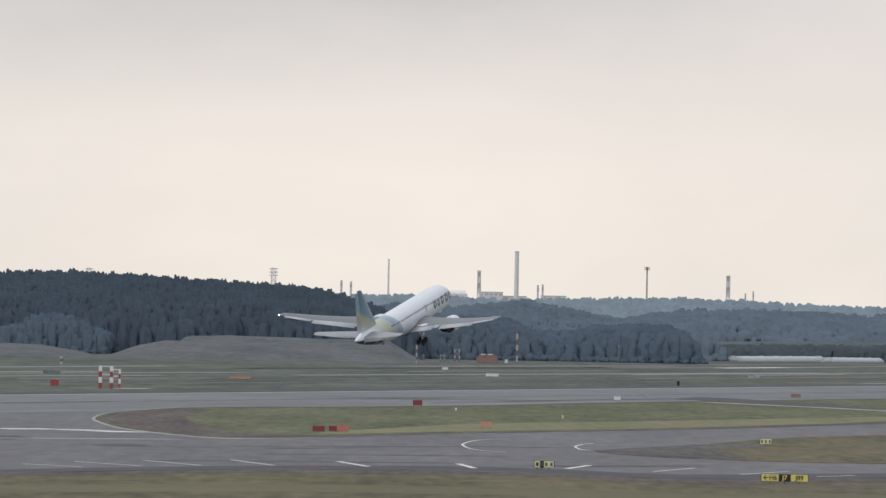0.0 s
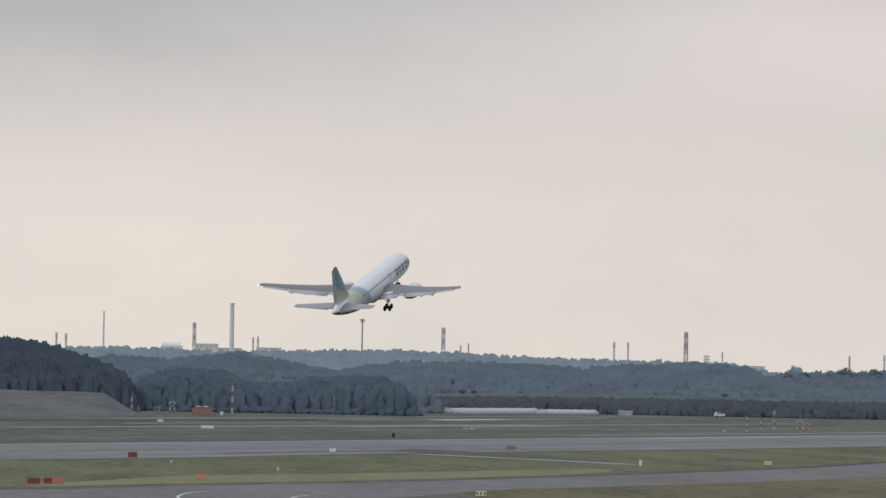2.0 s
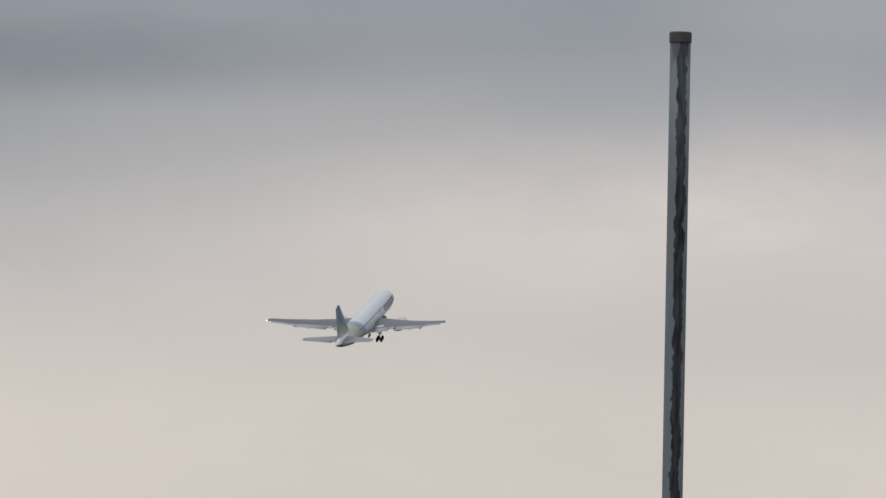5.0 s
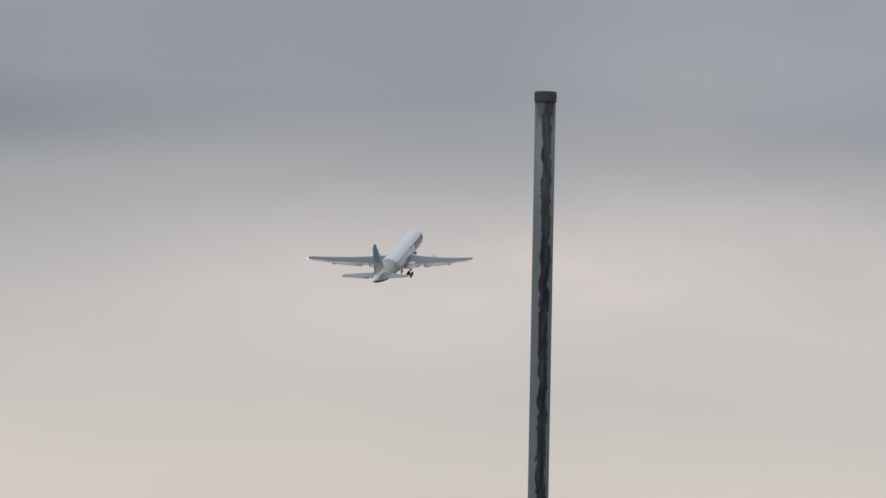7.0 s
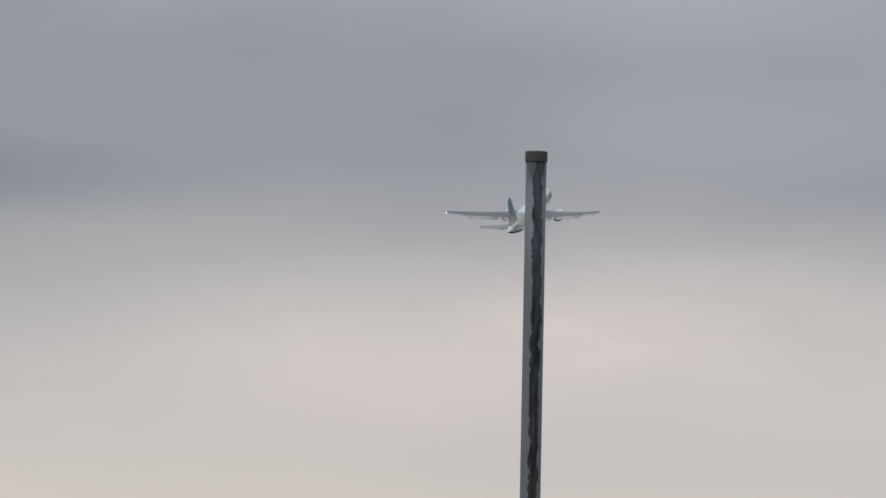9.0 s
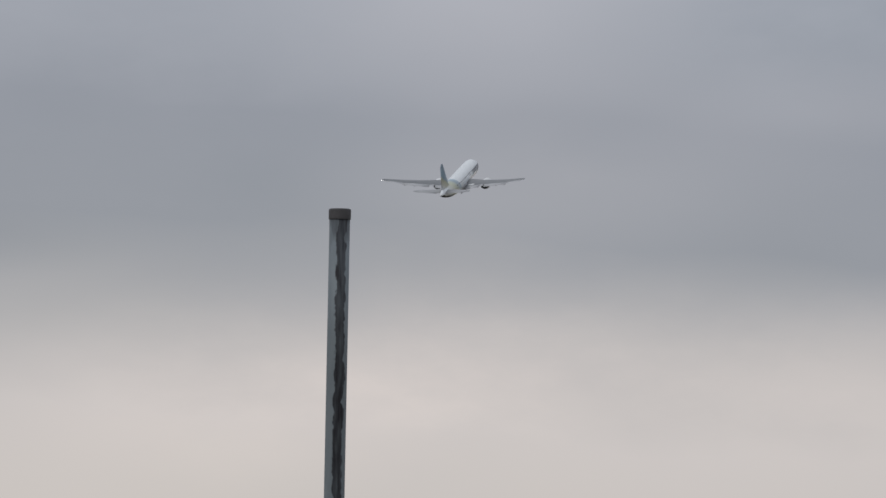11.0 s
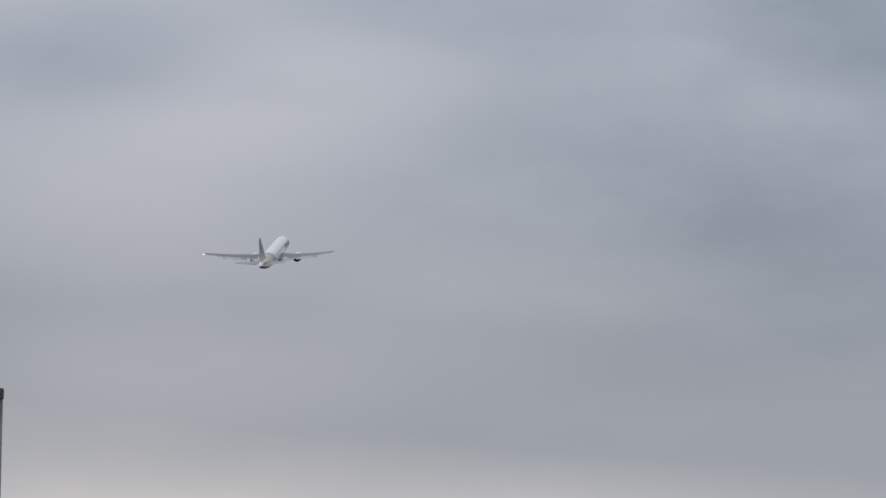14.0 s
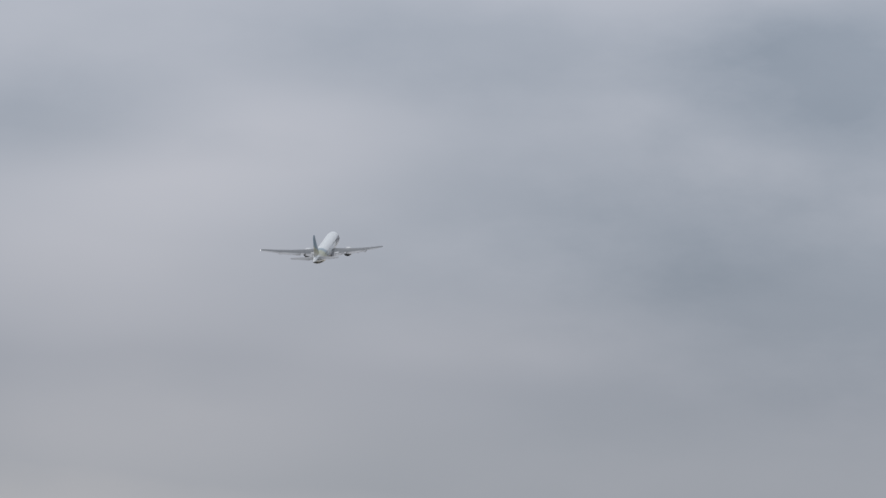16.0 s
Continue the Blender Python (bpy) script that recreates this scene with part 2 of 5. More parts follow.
def livery(name, white, tail):
    """White paint with slanting blue and yellow bands; bands are planes across the body (metres in its own space)."""
    m = bpy.data.materials.new(name)
    m.use_nodes = True
    nt = m.node_tree
    N, L = nt.nodes.new, nt.links.new
    bsdf = nt.nodes["Principled BSDF"]
    bsdf.inputs["Roughness"].default_value = 0.32
    tc, sep = N("ShaderNodeTexCoord"), N("ShaderNodeSeparateXYZ")
    L(tc.outputs["Object"], sep.inputs[0])

    def mn(op, a, b):
        n = N("ShaderNodeMath")
        n.operation = op
        for i, v in enumerate((a, b)):
            if isinstance(v, (int, float)):
                n.inputs[i].default_value = v
            else:
                L(v, n.inputs[i])
        return n.outputs[0]
    nz = N("ShaderNodeTexNoise")
    nz.inputs["Scale"].default_value = 0.25
    L(tc.outputs["Object"], nz.inputs["Vector"])
    if tail:
        q = mn("ADD", sep.outputs["Z"], mn("MULTIPLY", sep.outputs["Y"], 0.45))
        stops = [(0.0, white), (0.20, (0.48, 0.48, 0.40)), (0.36, (0.38, 0.38, 0.25)), (0.43, (0.15, 0.235, 0.30)), (0.60, (0.10, 0.19, 0.255)), (1.0, (0.07, 0.12, 0.17))]
        lo, hi = -8.0, 1.5
    else:
        q = mn("ADD", sep.outputs["Y"], mn("MULTIPLY", sep.outputs["Z"], 0.95))
        stops = [(0.0, white), (0.30, white), (0.40, (0.60, 0.615, 0.56)), (0.60, (0.46, 0.475, 0.35)), (0.72, (0.40, 0.44, 0.40)),
                 (0.77, (0.25, 0.34, 0.40)), (0.87, (0.36, 0.45, 0.52)), (0.92, white), (1.0, white)]
        lo, hi = -22.0, -2.0
    mr = N("ShaderNodeMapRange")
    mr.inputs["From Min"].default_value, mr.inputs["From Max"].default_value = lo, hi
    L(mn("ADD", q, mn("MULTIPLY", nz.outputs["Fac"], 0.8)), mr.inputs["Value"])
    ramp = N("ShaderNodeValToRGB")
    er = ramp.color_ramp.elements
    er[0].position, er[0].color = stops[0][0], (*stops[0][1], 1)
    er[1].position, er[1].color = stops[-1][0], (*stops[-1][1], 1)
    for p, c in stops[1:-1]:
        er.new(p).color = (*c, 1)
    L(mr.outputs[0], ramp.inputs[0])
    L(ramp.outputs[0], bsdf.inputs["Base Color"])
    return m


BODY_PAINT = livery("body_livery", (0.76, 0.79, 0.815), False)
FIN_PAINT = livery("fin_livery", (0.77, 0.795, 0.82), True)


def steel_with_runs():
    """Galvanised steel with one long dark, ragged weathering run down the pole."""
    m = bpy.data.materials.new("weathered_galvanised_steel")
    m.use_nodes = True
    nt = m.node_tree
    N, L = nt.nodes.new, nt.links.new
    bsdf = nt.nodes["Principled BSDF"]
    bsdf.inputs["Roughness"].default_value, bsdf.inputs["Metallic"].default_value = 0.62, 0.1
    bsdf.inputs["Specular IOR Level"].default_value = 0.3
    tc, sep = N("ShaderNodeTexCoord"), N("ShaderNodeSeparateXYZ")
    L(tc.outputs["Object"], sep.inputs[0])

    def mn(op, a, b, clamp=False):
        n = N("ShaderNodeMath")
        n.operation, n.use_clamp = op, clamp
        for i, v in enumerate((a, b)):
            if isinstance(v, (int, float)):
                n.inputs[i].default_value = v
            else:
                L(v, n.inputs[i])
        return n.outputs[0]

    def noise_at(stretch, scale, detail):
        mp, nz = N("ShaderNodeMapping"), N("ShaderNodeTexNoise")
        mp.inputs["Scale"].default_value = stretch
        L(tc.outputs["Object"], mp.inputs[0])
        L(mp.outputs[0], nz.inputs["Vector"])
        nz.inputs["Scale"].default_value, nz.inputs["Detail"].default_value = scale, detail
        return mn("SUBTRACT", nz.outputs["Fac"], 0.5)
    wob = mn("ADD", mn("MULTIPLY", noise_at((0, 0, 1), 7, 5), 0.05), mn("MULTIPLY", noise_at((1, 1, 0.5), 45, 4), 0.035))
    off = mn("ABSOLUTE", mn("SUBTRACT", mn("ADD", sep.outputs["X"], wob), 0.005), 0)
    crust = mn("MULTIPLY", mn("SUBTRACT", mn("ADD", sep.outputs["Z"], mn("MULTIPLY", noise_at((1, 1, 0.3), 25, 2), 0.25)), 19.36), 12, True)
    run = mn("MAXIMUM", mn("MULTIPLY", mn("SUBTRACT", 0.0235, off), 230, True), mn("MULTIPLY", crust, 0.6))
    run = mn("MULTIPLY", run, mn("ADD", mn("MULTIPLY", noise_at((1, 1, 0.12), 60, 4), 0.9), 0.85, True))
    low = mn("ADD", mn("MULTIPLY", noise_at((1, 1, 0.15), 30, 4), 0.7), 0.5, True)
    a = N("ShaderNodeMix")
    a.data_type = "RGBA"
    L(low, a.inputs[0])
    a.inputs[6].default_value, a.inputs[7].default_value = (0.135, 0.163, 0.185, 1), (0.25, 0.28, 0.30, 1)
    b = N("ShaderNodeMix")
    b.data_type = "RGBA"
    L(run, b.inputs[0])
    L(a.outputs[2], b.inputs[6])
    b.inputs[7].default_value = (0.016, 0.0145, 0.019, 1)
    L(b.outputs[2], bsdf.inputs["Base Color"])
    return m


POLE_STEEL = steel_with_runs()
CAP = surface("cap_plastic", (0.065, 0.062, 0.066), 0.6, 0, 0.2, 4, 30)


# ---------------------------------------------------------------- builders
def mesh_of(name, verts, faces, material, smooth=False):
    me = bpy.data.meshes.new(name)
    me.from_pydata([tuple(map(float, v)) for v in verts], [], [tuple(int(i) for i in f) for f in faces])
    me.materials.append(material)
    if smooth:
        me.polygons.foreach_set("use_smooth", [True] * len(me.polygons))
    me.update()
    return me


def part(name, bm, material, parent=None, label="", smooth=False):
    """Links a bmesh, or a mesh, as one object under parent."""
    if isinstance(bm, bmesh.types.BMesh):
        me = bpy.data.meshes.new(name)
        bmesh.ops.recalc_face_normals(bm, faces=bm.faces)
        bm.to_mesh(me)
        bm.free()
        me.materials.append(material)
        if smooth:
            me.polygons.foreach_set("use_smooth", [True] * len(me.polygons))
    else:
        me = bm
    ob = new(name, me)
    ob.parent = parent
    if label:
        ob["label"] = label
    return ob


def box(bm, size, at=(0, 0, 0), bevel=0.0, turn=0.0):
    r = bmesh.ops.create_cube(bm, size=1.0, matrix=Matrix.Translation(at) @ Matrix.Rotation(radians(turn), 4, "Z") @ Matrix.Diagonal((*size, 1)))
    if bevel:
        edges = {e for v in r["verts"] for e in v.link_edges}
        bmesh.ops.bevel(bm, geom=list(edges), offset=bevel, segments=2, affect="EDGES")
    return bm


def tube(bm, a, b, r0, r1=None, sides=10, caps=True):
    a, b = Vector(a), Vector(b)
    q = (b - a).to_track_quat("Z", "Y").to_matrix().to_4x4()
    bmesh.ops.create_cone(bm, cap_ends=caps, segments=sides, radius1=r0, radius2=r0 if r1 is None else r1, depth=(b - a).length,
                          matrix=Matrix.Translation((a + b) / 2) @ q)
    return bm


def loft(rings, closed_ends=True):
    """A skin over rings of equal point count; returns verts and faces."""
    n = len(rings[0])
    verts = [p for ring in rings for p in ring]
    faces = []
    for i in range(len(rings) - 1):
        for j in range(n):
            k = (j + 1) % n
            faces.append((i * n + j, i * n + k, (i + 1) * n + k, (i + 1) * n + j))
    if closed_ends:
        faces.append(tuple(range(n))[::-1])
        faces.append(tuple((len(rings) - 1) * n + j for j in range(n)))
    return verts, faces


def thing(name, m, label, category, group="", kind=""):
    ob = new(name)
    ob.empty_display_size = 0.1
    ob.matrix_basis = m
    return tagged(ob, label, category, group, kind)


def smooth_line(pts, closed=False, steps=6):
    """Catmull-Rom through a few corner points of the plan."""
    out, n = [], len(pts)
    for i in range(n if closed else n - 1):
        if closed:
            p = [pts[(i + k) % n] for k in (-1, 0, 1, 2)]
        else:
            p = [pts[max(0, min(n - 1, i + k))] for k in (-1, 0, 1, 2)]
        p = [Vector(q) for q in p]
        for s in range(steps):
            t = s / steps
            out.append(0.5 * (2 * p[1] + (p[2] - p[0]) * t + (2 * p[0] - 5 * p[1] + 4 * p[2] - p[3]) * t * t
                              + (3 * p[1] - p[0] - 3 * p[2] + p[3]) * t ** 3))
    if not closed:
        out.append(Vector(pts[-1]))
    return out


def pad(name, outline, z, material, label, thick=0.3, rough_edge=0.0, smooth=0):
    """A slab of paving or turf with its top at z."""
    pts = smooth_line(outline, True, smooth) if smooth else [Vector(p) for p in outline]
    if rough_edge:
        pts = [p + Vector((noise.noise((p.x * 0.11, p.y * 0.03, 1.7)), 3 * noise.noise((p.x * 0.09, p.y * 0.02, 8.1)))) * rough_edge for p in pts]
    bm = bmesh.new()
    top = [bm.verts.new((p.x, p.y, z)) for p in pts]
    low = [bm.verts.new((p.x, p.y, z - thick)) for p in pts]
    bmesh.ops.triangulate(bm, faces=[bm.faces.new(top)])
    for i in range(len(top)):
        j = (i + 1) % len(top)
        bm.faces.new((top[i], top[j], low[j], low[i]))
    return tagged(part(name, bm, material), label, "ground", kind="structure")


def strip(name, pts, width, z, material, label):
    """A painted line or narrow paved strip along pts."""
    pts = [Vector(p) for p in pts]
    bm = bmesh.new()
    left, right = [], []
    for i, p in enumerate(pts):
        d = (pts[min(i + 1, len(pts) - 1)] - pts[max(i - 1, 0)]).normalized()
        nrm = Vector((-d.y, d.x)) * width / 2
        left.append(bm.verts.new((*(p + nrm), z)))
        right.append(bm.verts.new((*(p - nrm), z)))
    for i in range(len(pts) - 1):
        bm.faces.new((left[i], left[i + 1], right[i + 1], right[i]))
    return tagged(part(name, bm, material), label, "line marking", kind="structure")


# ---------------------------------------------------------------- ground and paving
U = Vector((0.3074, 0.9516))          # way of the runway, 17.9 degrees right of the view


def along(p, s, side=0.0):
    """From p, s metres along the runway and side metres to its right."""
    return (p[0] + U.x * s + U.y * side, p[1] + U.y * s - U.x * side)


def build_ground():
    pad("ground", [(-4000, -300), (4000, -300), (4000, 4980), (-4000, 4980)], 0.0, GRASS, "mown airfield grass, dull green and straw", 1.0)
    far, near = (0.6, 1805.0), (2.3, 1480.0)
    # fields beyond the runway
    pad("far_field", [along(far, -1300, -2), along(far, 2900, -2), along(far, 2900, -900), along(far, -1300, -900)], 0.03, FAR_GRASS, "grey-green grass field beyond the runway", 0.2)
    # paving between the runway and the near grass
    pad("taxiway", [(-400, 250), (-90, 730), (-45, 807), (-34, 829), (-23, 846), (-10, 860), (0.5, 866), (8, 862), (14, 857), (20, 848), (26, 844),
                    (36, 853), (50, 872), (90, 925), (520, 2150), (620, 3200), along(near, 60, -3), along(near, -1250, -3)],
        0.03, ASPHALT, "weathered grey asphalt taxiway with faint joints", 0.2)
    pad("runway", [along(far, -1300), along(far, 2600), along(near, 2900), along(near, -1000)], 0.06, RUNWAY, "pale grey asphalt runway", 0.2)
    # infield of grass between runway and taxiway
    infield = [(-53.8, 1226), (-54.2, 1290), (-50.7, 1336), (-44.7, 1385), (-36, 1398), (2.3, 1480), (37, 1598), (108, 1812), (189, 2028), (400, 2700), (400, 2440),
               (220, 1880), (156, 1669), (122, 1512), (80, 1362), (35.5, 1217), (0.5, 1131), (-17.6, 1077), (-28.7, 1058), (-37, 1083), (-45.2, 1127), (-50, 1173)]
    edge = []
    for k, p in enumerate(infield):
        d = Vector(infield[(k + 1) % len(infield)]) - Vector(infield[k - 1])
        d = Vector((-d.y * 0.1, d.x)).normalized()          # outwards; the outline runs clockwise
        edge.append((p[0] + d.x * 0.45, p[1] + d.y * 5.0))
    pad("pavement_edge", edge, 0.075, WORN_LINE, "narrow pale edging round the infield", 0.2, smooth=4)
    pad("infield", infield, 0.09, LUSH, "green infield grass with straw-coloured streaks", 0.2, smooth=4)
    pad("bare_tip", [(-53.2, 1228), (-53.6, 1290), (-50, 1335), (-43.5, 1378), (-40, 1340), (-41, 1290), (-39, 1222), (-34, 1150), (-28, 1100), (-14, 1092), (-17.4, 1082), (-28.4, 1063), (-36.4, 1088), (-44.5, 1130), (-49.4, 1175)],
        0.105, BARE, "bare brown earth at the infield's rounded tip", 0.1, 1.2, 4)
    pad("grass_verge", [(-15, 1108), (0.5, 1150), (35, 1236), (75, 1363), (81, 1402), (80, 1440), (60, 1385), (34, 1312), (12, 1262), (3, 1232), (-10, 1165), (-16, 1130)],
        0.105, STRAW, "straw-coloured mown verge", 0.1, 1.5, 4)
    pad("old_taxiway", [(50, 1700), (57.3, 1752), (63, 1738), (70, 1702), (82, 1640), (92, 1560), (89, 1545), (74, 1612), (60, 1655)], 0.105, TAR, "dark patched asphalt stub across the infield", 0.1)
    strip("pavement_edge", [(55.1, 1640), (66, 1608), (79, 1570), (92.5, 1520)], 4.5, 0.125, CONCRETE, "pale concrete edging strip")
    # second infield
    pad("infield", [(20, 1011), (26, 1040), (33, 1066), (52, 1158), (70, 1210), (100, 1298), (131, 1401), (400, 2240), (430, 2000), (90, 985), (72, 962), (54.5, 957), (43, 956), (29.5, 969), (22, 990)],
        0.09, GRASS, "dull olive infield grass with a worn edge", 0.2, 0.8, 4)
    pad("bare_tip", [(20.5, 1008), (26, 1036), (33, 1062), (42, 1090), (44, 1070), (38, 1040), (36, 1010), (38, 985), (36, 966), (29.7, 973), (22.4, 992)], 0.105, WORN, "worn asphalt and earth at the infield's tip", 0.1, 1.2, 4)
    strip("crack", smooth_line([(20.8, 1012), (23, 1008), (25.8, 1004), (28, 992), (30.1, 981), (33, 978)]), 4.5, 0.125, TAR, "dark broken edge in the worn infield tip")
    # dark shoulder along the near grass
    pad("shoulder", [(-46, 808), (-23, 847), (0.5, 867), (14, 858), (26, 845), (50, 873), (92, 927), (92, 950), (50, 896), (27, 868), (14, 882), (0.5, 889), (-23, 866), (-46, 824)],
        0.045, TAR, "dark asphalt shoulder beside the grass", 0.1, 0.3, 3)
    pad("grass_verge", [(-60, 700), (-20, 744), (2, 752), (20, 745), (60, 760), (60, 790), (26, 775), (6, 785), (-20, 778), (-60, 730)], 0.006, DRY, "straw-coloured mown verge", 0.1, 1.0, 4)

    # worn and bare ground along the edges of the grass
    strip("worn_edge", smooth_line([(-28, 1062), (-17.6, 1080), (0.5, 1134), (35.5, 1220), (80, 1365), (122, 1515), (156, 1672)]), 4.2, 0.115, BARE, "dark bare earth along the infield's edge")
    strip("worn_edge", smooth_line([(-40, 1388), (2.3, 1478), (37, 1595), (108, 1808), (189, 2024)]), 5.0, 0.115, BARE, "dark bare earth along the runway's edge")
    pad("worn_edge", [(-60, 778), (-46, 806), (-23, 845), (0.5, 865), (14, 856), (26, 843), (50, 871), (92, 925), (94, 908), (60, 862), (48, 846), (36, 829), (26, 822), (16, 838), (2, 848), (-12, 838), (-24, 832), (-44, 792)],
        0.02, BARE, "bare brown earth between the shoulder and the grass", 0.1, 1.6, 4)
    rng = random.Random(31)
    for k, (x, y, w, d, mat, what) in enumerate(((-57, 1030, 9, 30, TAR, "dark stained patch in the taxiway asphalt"), (-40, 985, 7, 18, TAR, "dark stained patch in the taxiway asphalt"),
                                                 (44, 818, 9, 12, BARE, "bare brown patch in the near grass"), (31, 806, 6, 7, BARE, "bare brown patch in the near grass"),
                                                 (20, 826, 5, 8, BARE, "bare brown patch in the near grass"), (40, 795, 8, 6, BARE, "bare brown patch in the near grass"),
                                                 (-18, 806, 8, 8, DRY, "straw-coloured patch in the near grass"), (-35, 786, 9, 9, DRY, "straw-coloured patch in the near grass"),
                                                 (6, 815, 9, 8, DRY, "straw-coloured patch in the near grass"), (52, 838, 7, 10, DRY, "straw-coloured patch in the near grass"))):
        ring = [(x + w / 2 * math.cos(a) * rng.uniform(0.7, 1.2), y + d / 2 * math.sin(a) * rng.uniform(0.7, 1.2)) for a in np.linspace(0, 2 * math.pi, 14, endpoint=False)]
        pad("ground_patch", ring, (0.036 if mat is TAR else 0.009) + 0.0012 * k, mat, what, 0.1, 0.8, 4)


def build_lines():
    dashes = [((-45.3, 855.7), (-38.3, 843.6)), ((-40.6, 873.8), (-32.4, 855.8)), ((-33.3, 888.3), (-26.2, 865.3)), ((-23.9, 901.6), (-18.3, 873.2)),
              ((-11.6, 903.9), (-7.9, 877.1)), ((2.2, 904.1), (4.0, 879.1)), ((14.4, 886.2), (17.4, 909.2)), ((24.0, 879.4), (29.4, 904.2)),
              ((33.5, 872.7), (39.8, 894.6)), ((41.8, 868.2), (46.4, 878.7))]
    for i, (a, b) in enumerate(dashes):
        strip("painted_dash", [a, b], 0.8 if 3 < i < 7 else 0.5, 0.075, LINE, "white painted dash on the taxiway shoulder")
    for a, b in (((-62, 1101), (-58.5, 1103.5)), ((-58, 1104), (-54.5, 1108.8)), ((-52.3, 1106.1), (-48.1, 1100.7)), ((-47.3, 1099), (-42.6, 1091.8))):
        strip("painted_dash", [a, b], 7.0, 0.06, LINE, "white painted bar across the taxiway")
    for pts in ([(9.7, 1096), (6.6, 1088), (4.5, 1072), (3.3, 1050), (3.1, 1036), (4.0, 1010), (6, 995), (8.5, 988)],
                [(21, 1072), (19.2, 1060), (18.2, 1045), (18.0, 1037), (18.4, 1020), (20, 1008)]):
        strip("guide_line", smooth_line(pts), 0.34, 0.06, LINE, "curved white guide line on asphalt")
    strip("guide_line", smooth_line([(-60, 1000), (-30, 990), (0, 1010), (30, 1075), (70, 1150)]), 0.5, 0.06, WORN_LINE, "worn guide line on the taxiway")
    strip("guide_line", smooth_line([(-60, 930), (-30, 925), (0, 945), (30, 935), (70, 950)]), 0.5, 0.06, WORN_LINE, "worn guide line on the taxiway")
    # strips of old concrete in the far fields
    for a, b, w, mat in (((-135, 2215), (-84, 2430), 5, CONCRETE), ((-102, 1900), (-57.7, 2008), 2.5, CONCRETE), ((-70, 1696), (-63.5, 1712), 2.5, LINE),
                         ((102, 2863), (131, 2979), 7, LINE), ((131, 2979), (183, 3200), 4, CONCRETE), ((99, 2226), (118, 2250), 4, CONCRETE),
                         ((99, 2501), (137, 2649), 4, CONCRETE), ((-10, 2380), (60, 2610), 4, WORN_LINE), ((60, 2440), (250, 3060), 5, CONCRETE),
                         ((-40, 2160), (130, 2690), 6, WORN_LINE), ((120, 2240), (330, 2900), 5, WORN_LINE), ((-60, 2380), (150, 3050), 14, ASPHALT),
                         ((-200, 1950), (60, 2760), 9, DRY), ((150, 2450), (400, 3230), 12, DRY), ((40, 2000), (330, 2900), 10, BARE)):
        strip("concrete_strip", [a, b], w, 0.055 if w < 9 else 0.045, mat, "narrow pale concrete strip in the grass")
    rng = random.Random(5)
    for k in range(46):
        side, s0 = -rng.uniform(8, 420) ** 1.0, rng.uniform(-750, 1300)
        length, wide = rng.uniform(60, 420), rng.choice((1.5, 2, 3, 4, 6))
        mat, what = rng.choice(((CONCRETE, "narrow pale concrete strip in the grass"), (WORN_LINE, "pale worn strip in the grass"), (DRY, "straw-coloured mown strip"), (TAR, "dark drain strip in the grass"),
                                (GRASS, "greener mown strip"), (TAR, "dark drain strip in the grass"), (BARE, "bare brown strip in the grass")))
        strip("field_strip", [along((0.6, 1805), s0, side), along((0.6, 1805), s0 + length, side - rng.uniform(-3, 3))], wide, 0.062 + 0.0004 * k, mat, what)
    for k in range(14):
        s0, side = rng.uniform(-700, 1000), rng.uniform(-38, 38)
        strip("runway_patch", [along((2, 1640), s0, side), along((2, 1640), s0 + rng.uniform(80, 350), side)], rng.choice((2, 3, 5)), 0.078 + 0.0004 * k,
              rng.choice((ASPHALT, WORN_LINE, TAR, ASPHALT)), "long repair strip in the runway asphalt")
    for k in range(16):
        x, y = rng.uniform(-60, 30), rng.uniform(890, 1060)
        strip("taxiway_joint", [(x, y), (x + rng.uniform(12, 40), y + rng.uniform(2, 30))], rng.choice((0.4, 0.8, 2.5, 4)), 0.046 + 0.0004 * k,
              rng.choice((TAR, RUNWAY, TAR, WORN_LINE)), "long joint or repair in the taxiway asphalt")
    strip("runway_edge_line", [along((0.6, 1805), -1290, 5), along((0.6, 1805), 2590, 5)], 3.0, 0.075, WORN_LINE, "worn white runway edge line")
    strip("runway_edge_line", [along((2.3, 1480), -990, -10), along((2.3, 1480), 2890, -10)], 1.0, 0.075, WORN_LINE, "worn white runway edge line")
    strip("drain_strip", [along((0.6, 1805), -1290, -5), along((0.6, 1805), 2590, -5)], 9, 0.1, TAR, "dark drain strip along the far runway edge")
    strip("tyre_marks", [along((1, 1640), -900), along((1, 1640), 2400)], 9, 0.07, ASPHALT, "darkened rubber-marked middle of the runway")


def bank(name, crest, y0, y1, material, label):
    """An earth bank: crest gives x and height; it rises from y0, is flat on top and falls to y1."""
    xs = np.linspace(crest[0][0], crest[-1][0], 60)
    hs = np.interp(xs, [c[0] for c in crest], [c[1] for c in crest])
    prof = [(0, -0.3), (0.25, 0.35), (0.5, 0.85), (0.6, 1.0), (0.85, 1.0), (1, -0.3)]
    verts, faces = [], []
    for x, h in zip(xs, hs):
        for v, k in prof:
            wob = 0.25 * noise.noise((x * 0.1, v * 3, 0.4))
            verts.append((x, y0 + (y1 - y0) * v, h * k + wob * (k > 0)))
    n = len(prof)
    for i in range(len(xs) - 1):
        for j in range(n - 1):
            faces.append((i * n + j, (i + 1) * n + j, (i + 1) * n + j + 1, i * n + j + 1))
    return tagged(new(name, mesh_of(name, verts, faces, material, True)), label, "earth bank", kind="structure")


